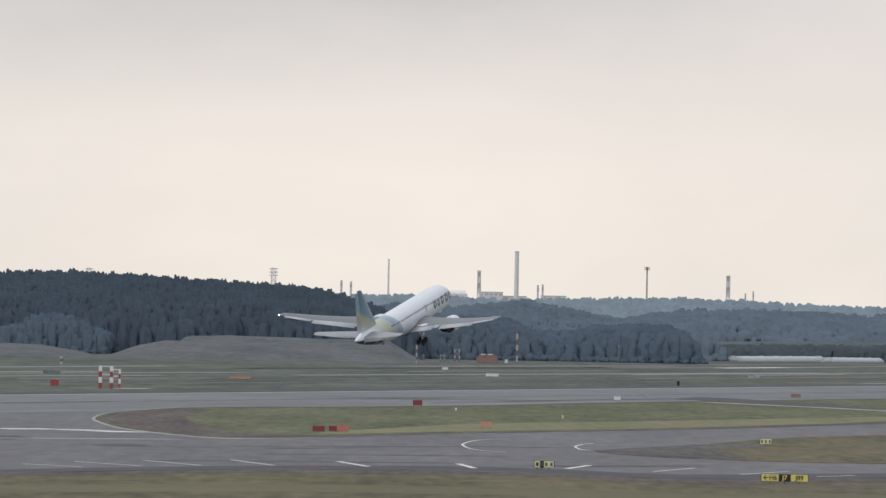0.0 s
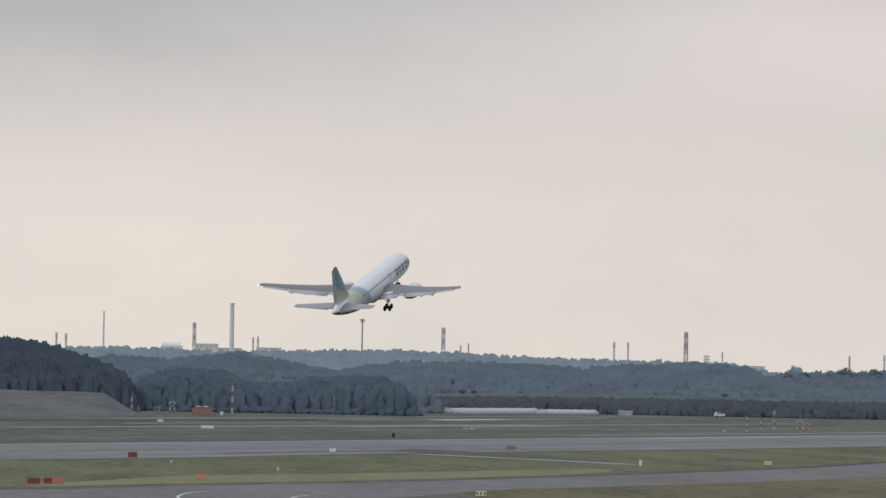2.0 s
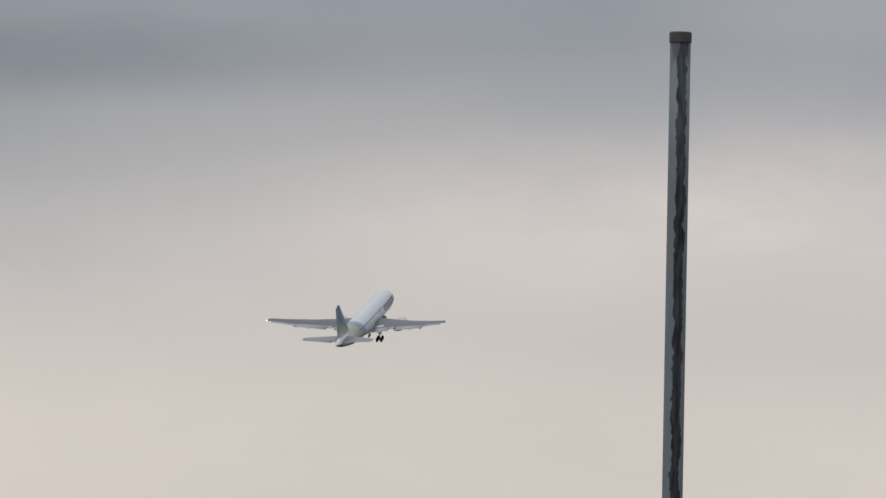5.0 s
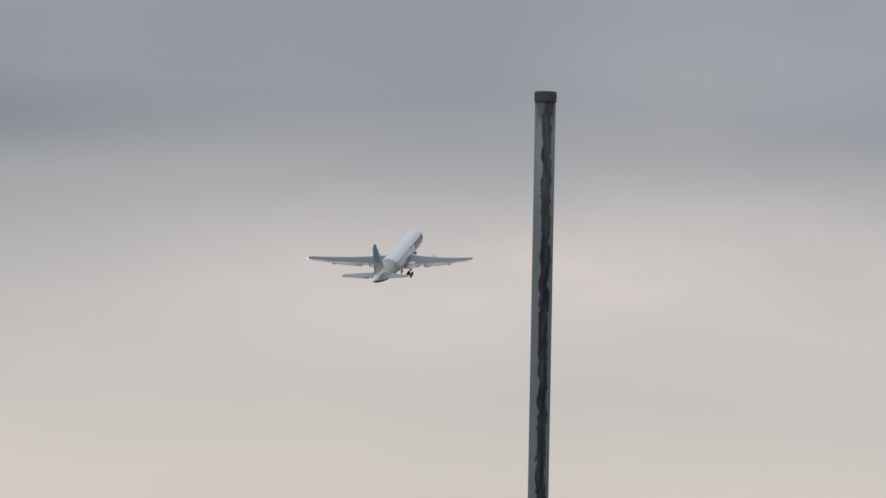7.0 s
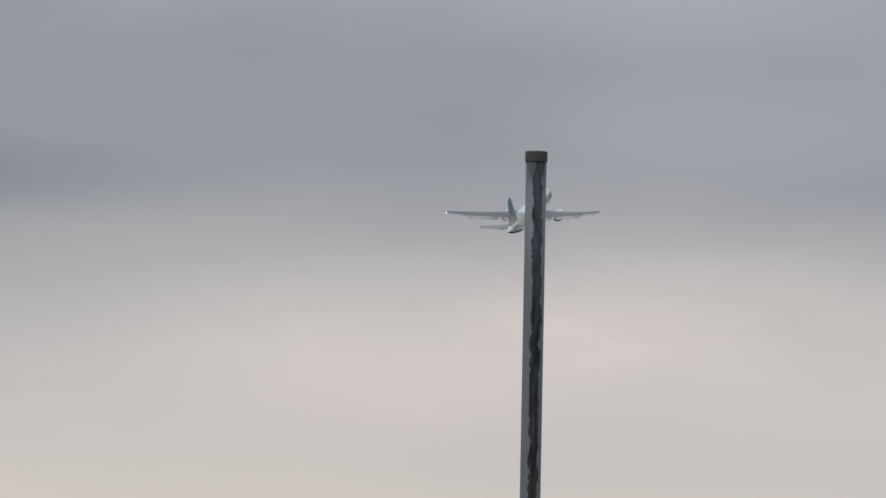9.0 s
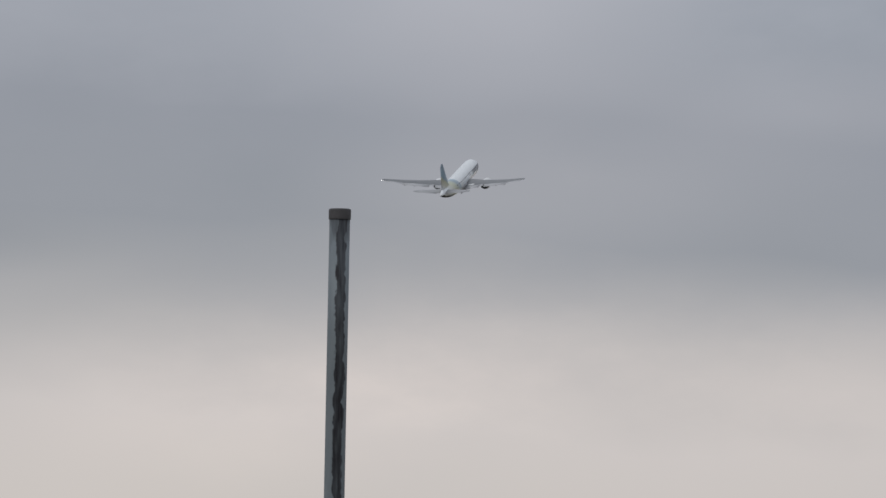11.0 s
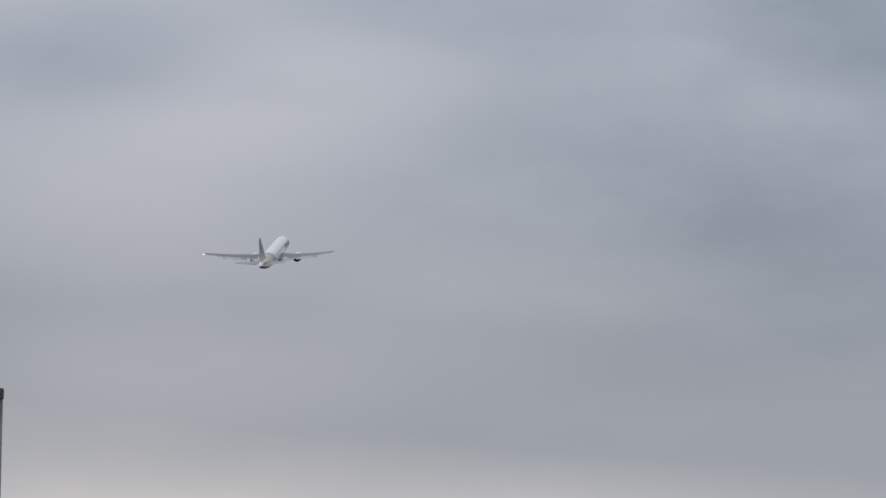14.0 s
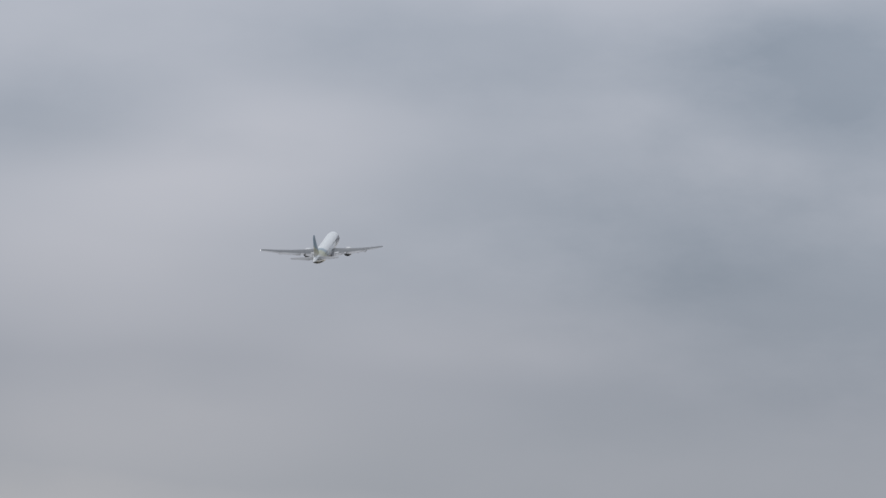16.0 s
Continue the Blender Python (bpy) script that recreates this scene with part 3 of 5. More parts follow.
def build_banks():
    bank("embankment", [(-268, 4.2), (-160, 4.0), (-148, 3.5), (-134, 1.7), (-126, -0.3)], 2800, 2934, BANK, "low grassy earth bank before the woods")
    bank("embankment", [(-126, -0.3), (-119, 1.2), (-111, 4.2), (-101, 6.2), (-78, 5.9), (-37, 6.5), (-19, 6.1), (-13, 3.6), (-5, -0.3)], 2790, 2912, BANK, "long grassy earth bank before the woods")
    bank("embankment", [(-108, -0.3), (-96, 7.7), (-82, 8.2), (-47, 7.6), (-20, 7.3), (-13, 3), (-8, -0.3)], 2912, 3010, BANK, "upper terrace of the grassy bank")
    bank("embankment", [(88, 0), (100, 6), (118, 7.4), (150, 8.5), (200, 8.9), (300, 9.0), (420, 9.2), (620, 9.4)], 3560, 3645, FAR_BANK, "long bank with dry grass on top, tinted blue-grey for haze")


# ---------------------------------------------------------------- woods
ICO_V = np.array([(1, 0, 0), (0, 1, 0), (-1, 0, 0), (0, -1, 0), (0, 0, 1), (0, 0, -1)], float)
ICO_F = np.array([(0, 1, 4), (1, 2, 4), (2, 3, 4), (3, 0, 4), (1, 0, 5), (2, 1, 5), (3, 2, 5), (0, 3, 5)])


def clumps(centres, radii, rng):
    """Many ragged leaf clumps as verts and faces."""
    n = len(centres)
    jag = rng.uniform(0.7, 1.6, (n, len(ICO_V), 1))
    ang = rng.uniform(0, 6.283, n)
    c, s = np.cos(ang), np.sin(ang)
    v = ICO_V[None] * jag * np.stack([np.ones(n), np.ones(n), rng.uniform(0.6, 0.95, n)], 1)[:, None]
    v = np.stack([v[..., 0] * c[:, None] - v[..., 1] * s[:, None], v[..., 0] * s[:, None] + v[..., 1] * c[:, None], v[..., 2]], -1)
    v = v * np.asarray(radii)[:, None, None] + np.asarray(centres)[:, None]
    f = ICO_F[None] + (np.arange(n) * len(ICO_V))[:, None, None]
    return v.reshape(-1, 3), f.reshape(-1, 3)


def quick_mesh(name, v, f, material):
    me = bpy.data.meshes.new(name)
    me.vertices.add(len(v))
    me.vertices.foreach_set("co", v.astype(np.float32).ravel())
    me.loops.add(f.size)
    me.loops.foreach_set("vertex_index", f.astype(np.int32).ravel())
    me.polygons.add(len(f))
    me.polygons.foreach_set("loop_start", np.arange(0, f.size, 3, dtype=np.int32))
    me.update(calc_edges=True)
    me.materials.append(material)
    return me


def soft_crown(me, v, middle):
    """Shades a crown of clumps as one rounded mass."""
    me.polygons.foreach_set("use_smooth", [True] * len(me.polygons))
    d = v - np.array(middle)
    d = d / (np.linalg.norm(d, axis=1)[:, None] + 1e-9) * 0.6 + np.array([0, -0.25, 0.45])
    me.normals_split_custom_set_from_vertices((d / np.linalg.norm(d, axis=1)[:, None]).tolist())
    return me


def crown_points(rng, h, spread, n, conifer):
    """Clump centres of one crown with its foot at the origin, and their radii."""
    u = rng.uniform(0.22, 1.0, n)
    if conifer:
        r = spread * (1.02 - u) ** 0.8 * rng.uniform(0.5, 1.0, n)
    else:
        r = spread * np.sqrt(np.clip(1 - (2 * (u - 0.22) / 0.78 - 0.9) ** 2 / 1.25, 0.02, 1)) * rng.uniform(0.4, 1.0, n)
    a = rng.uniform(0, 6.283, n)
    return np.stack([r * np.cos(a), r * np.sin(a), u * h * 0.97], 1), spread * rng.uniform(0.8, 1.3, n) * 1.75 / math.sqrt(n)


def crown_shapes(count, conifer, seed, fine):
    """A few lumpy tree crowns of unit height and unit half-width, leafy to the ground, as verts and shared faces."""
    bm = bmesh.new()
    bmesh.ops.create_icosphere(bm, subdivisions=fine, radius=1.0)
    base = np.array([p.co[:] for p in bm.verts])
    faces = np.array([[q.index for q in fc.verts] for fc in bm.faces])
    bm.free()
    shapes = []
    for k in range(count):
        flat = base[:, :2] / (np.linalg.norm(base[:, :2], axis=1)[:, None] + 1e-6)
        up = base[:, 2] * 0.5 + 0.5
        dome = np.where(up < 0.35, 0.75 + 0.25 * up / 0.35, np.sqrt(np.clip(1 - ((up - 0.35) / 0.65) ** 2, 0, 1)))
        cone = np.clip(1.1 - up, 0.02, 0.8) * 1.1
        r = (cone if conifer else dome) * (up > 0.001)
        lump = np.array([1 + 0.26 * noise.noise((p[0] * 1.6, p[1] * 1.6, p[2] * 1.6 + seed + 7.3 * k)) + 0.22 * noise.noise((p[0] * 3.9, p[1] * 3.9, p[2] * 3.9 + seed + 3.1 * k))
                         + 0.16 * noise.noise((p[0] * 8, p[1] * 8, p[2] * 8 + seed + 5.7 * k)) for p in base])
        shapes.append(np.stack([flat[:, 0] * r * lump, flat[:, 1] * r * lump, (up if conifer else np.minimum(up, 0.88) / 0.88) * (0.6 + 0.4 * lump)], 1))
    return np.array(shapes), faces


def forest(name, crest, y0, y1, tall, material, label, seed, crown=5.0, conifer=0.0, uneven=0.06, fine=3):
    """Woods on a rise: tree after tree, each a lumpy crown leafed to the ground, with shrubs before them, over a dark undergrowth; the tops reach the crest heights."""
    rng = np.random.default_rng(seed)
    cx, cz = [c[0] for c in crest], [c[1] for c in crest]
    cols, rows = int((cx[-1] - cx[0]) / (crown * 0.8)), max(2, int((y1 - y0) / (crown * 1.15)))
    gx, gy = np.meshgrid(np.arange(cols), np.arange(rows), indexing="ij")
    gx = (gx + rng.uniform(-0.45, 0.45, gx.shape) + 0.5 * (gy % 2)).ravel()
    V = np.clip((gy + rng.uniform(-0.4, 0.4, gy.shape)).ravel() / (rows - 1), 0, 1)
    X = cx[0] + gx * (cx[-1] - cx[0]) / cols
    Y = y0 + (y1 - y0) * V
    top = np.interp(X, cx, cz)
    keep = top > 1.2
    X, Y, V, top = X[keep], Y[keep], V[keep], top[keep]
    n = len(X)
    grow = 1 + uneven * rng.normal(0, 0.8, n).clip(-1.8, 1.5)
    grow = np.where(V < 0.3, grow * rng.uniform(np.minimum(0.3 + V * 1.6, 0.8), 1.0), grow)      # lower growth along the front edge
    high = np.minimum(tall, top) * grow * 0.97
    ground = np.maximum(top - tall, 0) * V ** 0.8
    half = crown * 0.72 * rng.uniform(0.8, 1.3, n) * np.clip(high / (0.7 * tall), 0.45, 1.1)
    k = int((cx[-1] - cx[0]) / 0.7)                                        # shrubs before the trees
    sx = rng.uniform(cx[0], cx[-1], k)
    room = np.minimum(tall, np.interp(sx, cx, cz))
    sx, room = sx[room > 1.2], room[room > 1.2]
    k = len(sx)
    X, Y = np.concatenate([X, sx]), np.concatenate([Y, y0 + rng.uniform(-3.5, 1.5, k)])
    wide = crown * rng.uniform(0.3, 0.7, k)
    high = np.concatenate([high, np.minimum(wide * rng.uniform(0.9, 1.9, k), room * 0.6)])
    half = np.concatenate([half, wide])
    ground = np.concatenate([ground, np.full(k, -0.1)])
    n += k
    rounds, faces = crown_shapes(6, False, seed, fine)
    cones, _ = crown_shapes(6, True, seed + 50, fine)
    shape = np.where((rng.random(n) < conifer)[:, None, None], cones[rng.integers(0, 6, n)], rounds[rng.integers(0, 6, n)])
    turn = rng.uniform(0, 6.283, n)
    c, s = np.cos(turn)[:, None], np.sin(turn)[:, None]
    foot = np.stack([X, Y, ground], 1)
    size = np.stack([half, half, high], 1)
    core = np.stack([shape[..., 0] * c - shape[..., 1] * s, shape[..., 0] * s + shape[..., 1] * c, shape[..., 2]], -1)
    core = core * size[:, None] + foot[:, None]
    m = core.shape[1]
    middle = foot + np.stack([np.zeros(n), np.zeros(n), high * 0.42], 1)

    # Normals leaned up and towards the eye, evening out shade as haze would.
    def soft(v, mid):
        d = (v - mid) / np.linalg.norm(v - mid, axis=1)[:, None] * 0.24 + np.array([0, -0.38, 0.6])
        return d / np.linalg.norm(d, axis=1)[:, None]
    # undergrowth that closes the gaps between the trees
    nx = max(4, int((cx[-1] - cx[0]) / 3))
    ux, uv = np.meshgrid(np.linspace(cx[0], cx[-1], nx), np.array([0.0, 0.02, 0.3, 0.65, 1.0]), indexing="ij")
    ut = np.interp(ux, cx, cz)
    uz = np.maximum(ut - tall, 0) * uv ** 0.8 + np.minimum(tall, ut) * 0.5 * (uv > 0) - 0.3
    under = np.stack([ux, y0 + 1.5 + (y1 - y0) * uv, uz], -1).reshape(-1, 3)
    a = (np.arange(nx - 1)[:, None] * 5 + np.arange(4)[None]).ravel()
    under_f = np.concatenate([np.stack([a, a + 5, a + 6], 1), np.stack([a, a + 6, a + 1], 1)])
    core_f = (faces[None] + (np.arange(n) * m)[:, None, None]).reshape(-1, 3)
    core = core.reshape(-1, 3)
    v = np.concatenate([core, under])
    f = np.concatenate([core_f, under_f + len(core)])
    me = quick_mesh(name, v, f, material)
    me.polygons.foreach_set("use_smooth", [True] * len(me.polygons))
    normals = np.concatenate([soft(core, np.repeat(middle, m, axis=0)), np.tile(np.array([[0, -0.5, 0.866]]), (len(under), 1))])
    me.normals_split_custom_set_from_vertices(normals.tolist())
    return tagged(new(name, me), label, "woods", kind="stuff")


def build_woods():
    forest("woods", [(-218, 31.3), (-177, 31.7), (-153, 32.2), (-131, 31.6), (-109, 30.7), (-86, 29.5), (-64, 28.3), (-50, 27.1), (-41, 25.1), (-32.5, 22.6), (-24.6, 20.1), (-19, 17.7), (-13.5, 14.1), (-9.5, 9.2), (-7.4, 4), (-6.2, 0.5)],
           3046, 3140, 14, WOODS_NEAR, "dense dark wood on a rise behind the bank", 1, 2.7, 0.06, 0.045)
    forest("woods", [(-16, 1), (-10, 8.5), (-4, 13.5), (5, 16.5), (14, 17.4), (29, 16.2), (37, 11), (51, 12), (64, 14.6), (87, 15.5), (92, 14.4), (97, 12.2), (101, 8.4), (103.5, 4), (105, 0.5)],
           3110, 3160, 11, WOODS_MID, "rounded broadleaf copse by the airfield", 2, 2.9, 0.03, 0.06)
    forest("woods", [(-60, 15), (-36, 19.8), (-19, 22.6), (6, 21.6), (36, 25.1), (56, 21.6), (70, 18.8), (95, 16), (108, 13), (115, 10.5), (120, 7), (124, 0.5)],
           3360, 3460, 11, WOODS_BACK, "wooded rise, tinted blue-green for haze", 3, 3.4, 0.03, 0.035)
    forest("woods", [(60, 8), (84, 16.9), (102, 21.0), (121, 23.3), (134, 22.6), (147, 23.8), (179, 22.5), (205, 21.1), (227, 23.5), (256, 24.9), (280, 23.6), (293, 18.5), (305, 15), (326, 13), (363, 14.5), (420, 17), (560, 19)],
           3650, 3750, 11, WOODS_BACK, "long wooded ridge, tinted grey-green for haze", 4, 3.5, 0.04, 0.04, 2)
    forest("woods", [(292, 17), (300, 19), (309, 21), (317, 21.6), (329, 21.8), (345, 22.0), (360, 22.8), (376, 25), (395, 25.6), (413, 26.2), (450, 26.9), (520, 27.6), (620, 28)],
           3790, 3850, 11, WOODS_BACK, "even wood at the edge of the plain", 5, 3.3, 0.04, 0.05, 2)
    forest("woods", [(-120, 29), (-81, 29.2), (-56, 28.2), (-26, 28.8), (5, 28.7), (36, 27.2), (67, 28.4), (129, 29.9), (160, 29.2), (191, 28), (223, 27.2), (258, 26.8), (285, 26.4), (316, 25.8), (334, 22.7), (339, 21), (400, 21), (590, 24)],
           4240, 4310, 11, WOODS_FAR, "far wooded ridge on the skyline, paled for haze", 6, 3.6, 0.02, 0.03, 2)
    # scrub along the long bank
    forest("scrub", [(92, 1), (112, 5.6), (140, 6.6), (200, 7.2), (300, 7.4), (440, 7.6), (600, 7.8)], 3535, 3566, 6, SCRUB, "low scrub along the bank, tinted for haze", 7, 2.6, 0.0, 0.10, 2)
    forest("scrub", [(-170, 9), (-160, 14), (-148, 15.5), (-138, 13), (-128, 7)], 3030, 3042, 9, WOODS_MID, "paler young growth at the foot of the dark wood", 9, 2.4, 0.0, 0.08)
    rng = np.random.default_rng(8)
    for x, y, h in ((118, 7.4, 1.8), (141, 8.2, 2.3), (146, 8.4, 1.8), (262, 8.95, 2.0)):
        b = thing("bush", Matrix.Translation((x, 3618, y - 0.2)), "dark bush on top of the long bank", "bush", "bank bushes")
        c, r = crown_points(rng, h, h * 0.8, 160, False)
        v, f = clumps(c - np.array([0, 0, h * 0.15]), r, rng)
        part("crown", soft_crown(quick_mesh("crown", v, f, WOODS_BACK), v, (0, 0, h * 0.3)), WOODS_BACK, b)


def tree(seed, h, spread, n, label, material):
    rng = np.random.default_rng(seed)
    t = thing("tree", Matrix(), label, "tree", "skyline trees")
    bm = bmesh.new()
    tube(bm, (0, 0, -1), (0, 0, h * 0.45), h * 0.035, h * 0.02, 8)
    for k in range(6):
        a = k * 1.05 + rng.uniform(-0.3, 0.3)
        tube(bm, (0, 0, h * (0.25 + 0.04 * k)), (math.cos(a) * spread * 0.7, math.sin(a) * spread * 0.7, h * rng.uniform(0.6, 0.85)), h * 0.014, h * 0.004, 5)
    part("trunk", bm, BARK, t)
    bm = bmesh.new()
    bmesh.ops.create_icosphere(bm, subdivisions=3, radius=1.0)
    core = np.array([p.co[:] for p in bm.verts])
    core_f = np.array([[q.index for q in fc.verts] for fc in bm.faces])
    bm.free()
    lump = np.array([1 + 0.24 * noise.noise((p[0] * 2, p[1] * 2, p[2] * 2 + seed)) + 0.13 * noise.noise((p[0] * 5, p[1] * 5, p[2] * 5 + seed)) for p in core])
    core = core * lump[:, None] * np.array([spread * 0.86, spread * 0.86, h * 0.30]) + np.array([0, 0, h * 0.63])
    q = core[rng.integers(0, len(core), n * 2)] + rng.normal(0, 0.55, (n * 2, 3))
    v, f = clumps(q, rng.uniform(0.18, 0.5, n * 2), rng)
    f = f[np.arange(len(f)) % 8 < 4]
    me = quick_mesh("crown", np.concatenate([core, v]), np.concatenate([core_f, f + len(core)]), material)
    part("crown", soft_crown(me, np.concatenate([core, v]), (0, 0, h * 0.4)), material, t)
    return t


def build_skyline_trees():
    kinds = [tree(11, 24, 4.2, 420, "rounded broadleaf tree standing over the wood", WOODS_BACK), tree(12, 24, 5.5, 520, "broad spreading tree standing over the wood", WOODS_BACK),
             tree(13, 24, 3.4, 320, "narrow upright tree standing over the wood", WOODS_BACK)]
    spots = [(309, 22.6, 0), (317, 22.8, 1), (323, 21.4, 2), (329, 22.8, 0), (337, 25.4, 1), (344, 23.0, 0), (352, 24.9, 1), (360, 23.3, 2), (368, 25.3, 0), (376, 26.8, 1)]
    used = set()
    for x, z, k in spots:
        m = Matrix.Translation((x, 3838, 0)) @ Matrix.Rotation(x, 4, "Z")
        ob = kinds[k] if k not in used else copy_thing(kinds[k], m)
        used.add(k)
        ob.matrix_basis = m @ Matrix.Diagonal((z / 24, z / 24, (z - 0.8) / 24, 1))
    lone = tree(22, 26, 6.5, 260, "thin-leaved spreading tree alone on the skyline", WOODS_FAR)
    lone.matrix_basis = Matrix.Translation((346, 4250, 0)) @ Matrix.Diagonal((0.96, 0.96, 1.0, 1))


# ---------------------------------------------------------------- far towers and buildings
def chimney(x, y, top, r, bands, label, material=None):
    t = thing("chimney", Matrix.Translation((x, y, 0)), label, "chimney", "far chimneys")
    bm = bmesh.new()
    tube(bm, (0, 0, -0.5), (0, 0, top), r * 1.15, r * 0.9, 20)
    part("shaft", bm, material or CHIMNEY, t, smooth=False)
    bm = bmesh.new()
    tube(bm, (0, 0, top - 0.2), (0, 0, top + 0.25), r * 1.0, r * 1.0, 20)
    part("rim", bm, CHIMNEY_BAND, t)
    for k in range(bands):
        bm = bmesh.new()
        z = top - 2.2 - 4.4 * k
        tube(bm, (0, 0, z - 1), (0, 0, z + 1), r * 0.99, r * 0.97, 20)
        part("band", bm, CHIMNEY_BAND, t)
    return t


def pylon(x, y, top, w, label, material, arms=0, head=0.0):
    """A lattice tower: four legs, rings, crossed braces, a head platform or arms."""
    t = thing("lattice_tower", Matrix.Translation((x, y, 0)), label, "tower", "far towers")
    lw = 0.13 + w * 0.07
    foot, neck = w * 1.0, w * 0.72
    at = lambda sx, sy, k: (sx * (foot + (neck - foot) * k), sy * (foot + (neck - foot) * k), -0.5 + (top + 0.5) * k)
    for sx, sy in ((1, 1), (1, -1), (-1, 1), (-1, -1)):
        bm = bmesh.new()
        tube(bm, at(sx, sy, 0), at(sx, sy, 1), lw, lw * 0.8, 6)
        part("leg", bm, material, t)
    bm = bmesh.new()
    k0 = 0.45
    steps = 9
    for i in range(steps):
        a, b = k0 + (1 - k0) * i / steps, k0 + (1 - k0) * (i + 1) / steps
        for s in (1, -1):
            tube(bm, at(-1, s, a), at(1, s, b), lw * 0.6, None, 4)
            tube(bm, at(1, s, a), at(-1, s, b), lw * 0.6, None, 4)
            tube(bm, at(s, -1, a), at(s, 1, b), lw * 0.6, None, 4)
        for s in (1, -1):
            tube(bm, at(-1, s, b), at(1, s, b), lw * 0.6, None, 4)
    part("bracing", bm, material, t)
    if head:
        for k, z in enumerate((top - 0.5, top - 1.2 - head, top - 2.0 - 2 * head, top - 2.6 - 3 * head)):
            bm = bmesh.new()
            box(bm, (w * 1.75, w * 1.75, 0.35), (0, 0, z), 0.05)
            part("platform", bm, material, t)
            bm = bmesh.new()
            box(bm, (w * 1.62, w * 1.62, head * 1.1), (0, 0, z - head * 0.62), 0.05)
            part("cladding", bm, TOWER_PALE if k % 2 else TOWER_DARK, t)
    for i in range(arms):
        bm = bmesh.new()
        z = top - 0.5 - i * 1.9
        tube(bm, (-w * 1.5, 0, z), (w * 1.5, 0, z), lw, None, 6)
        part("arm", bm, material, t)
    return t


def mono(x, y, top, r, label, material, head=0.0):
    t = thing("mast", Matrix.Translation((x, y, 0)), label, "mast", "far masts")
    bm = bmesh.new()
    tube(bm, (0, 0, -0.5), (0, 0, top), r * 1.2, r * 0.8, 12)
    part("shaft", bm, material, t)
    if head:
        for z in (top, top - 1.5):
            bm = bmesh.new()
            tube(bm, (0, 0, z - 0.12), (0, 0, z + 0.12), head, None, 14)
            part("ring_platform", bm, material, t)
        for k in range(6):
            bm = bmesh.new()
            a = k * 1.047
            box(bm, (0.3, 0.3, 1.6), (math.cos(a) * head * 0.9, math.sin(a) * head * 0.9, top - 0.8), 0.04)
            part("antenna_panel", bm, material, t)
    return t


def block_of(name, x, y, w, d, h, wall, label, category, roof=0.0, cols=0):
    t = thing(name, Matrix.Translation((x, y, 0)), label, category)
    bm = bmesh.new()
    box(bm, (w, d, h + 0.5), (0, 0, h / 2 - 0.25), 0.05)
    part("wall", bm, wall, t)
    bm = bmesh.new()
    if roof:
        tube(bm, (-w * 0.42, 0, h - 0.2), (w * 0.42, 0, h - 0.2), roof, None, 20)
    else:
        box(bm, (w + 0.4, d + 0.4, 0.3), (0, 0, h + 0.14), 0.05)
    part("roof", bm, wall, t)
    for k in range(cols):
        bm = bmesh.new()
        box(bm, (w / cols * 0.5, 0.2, 0.9), (-w / 2 + (k + 0.5) * w / cols, -d / 2 - 0.02, h - 1.3), 0.03)
        part("window", bm, CHIMNEY_BAND, t)
    return t


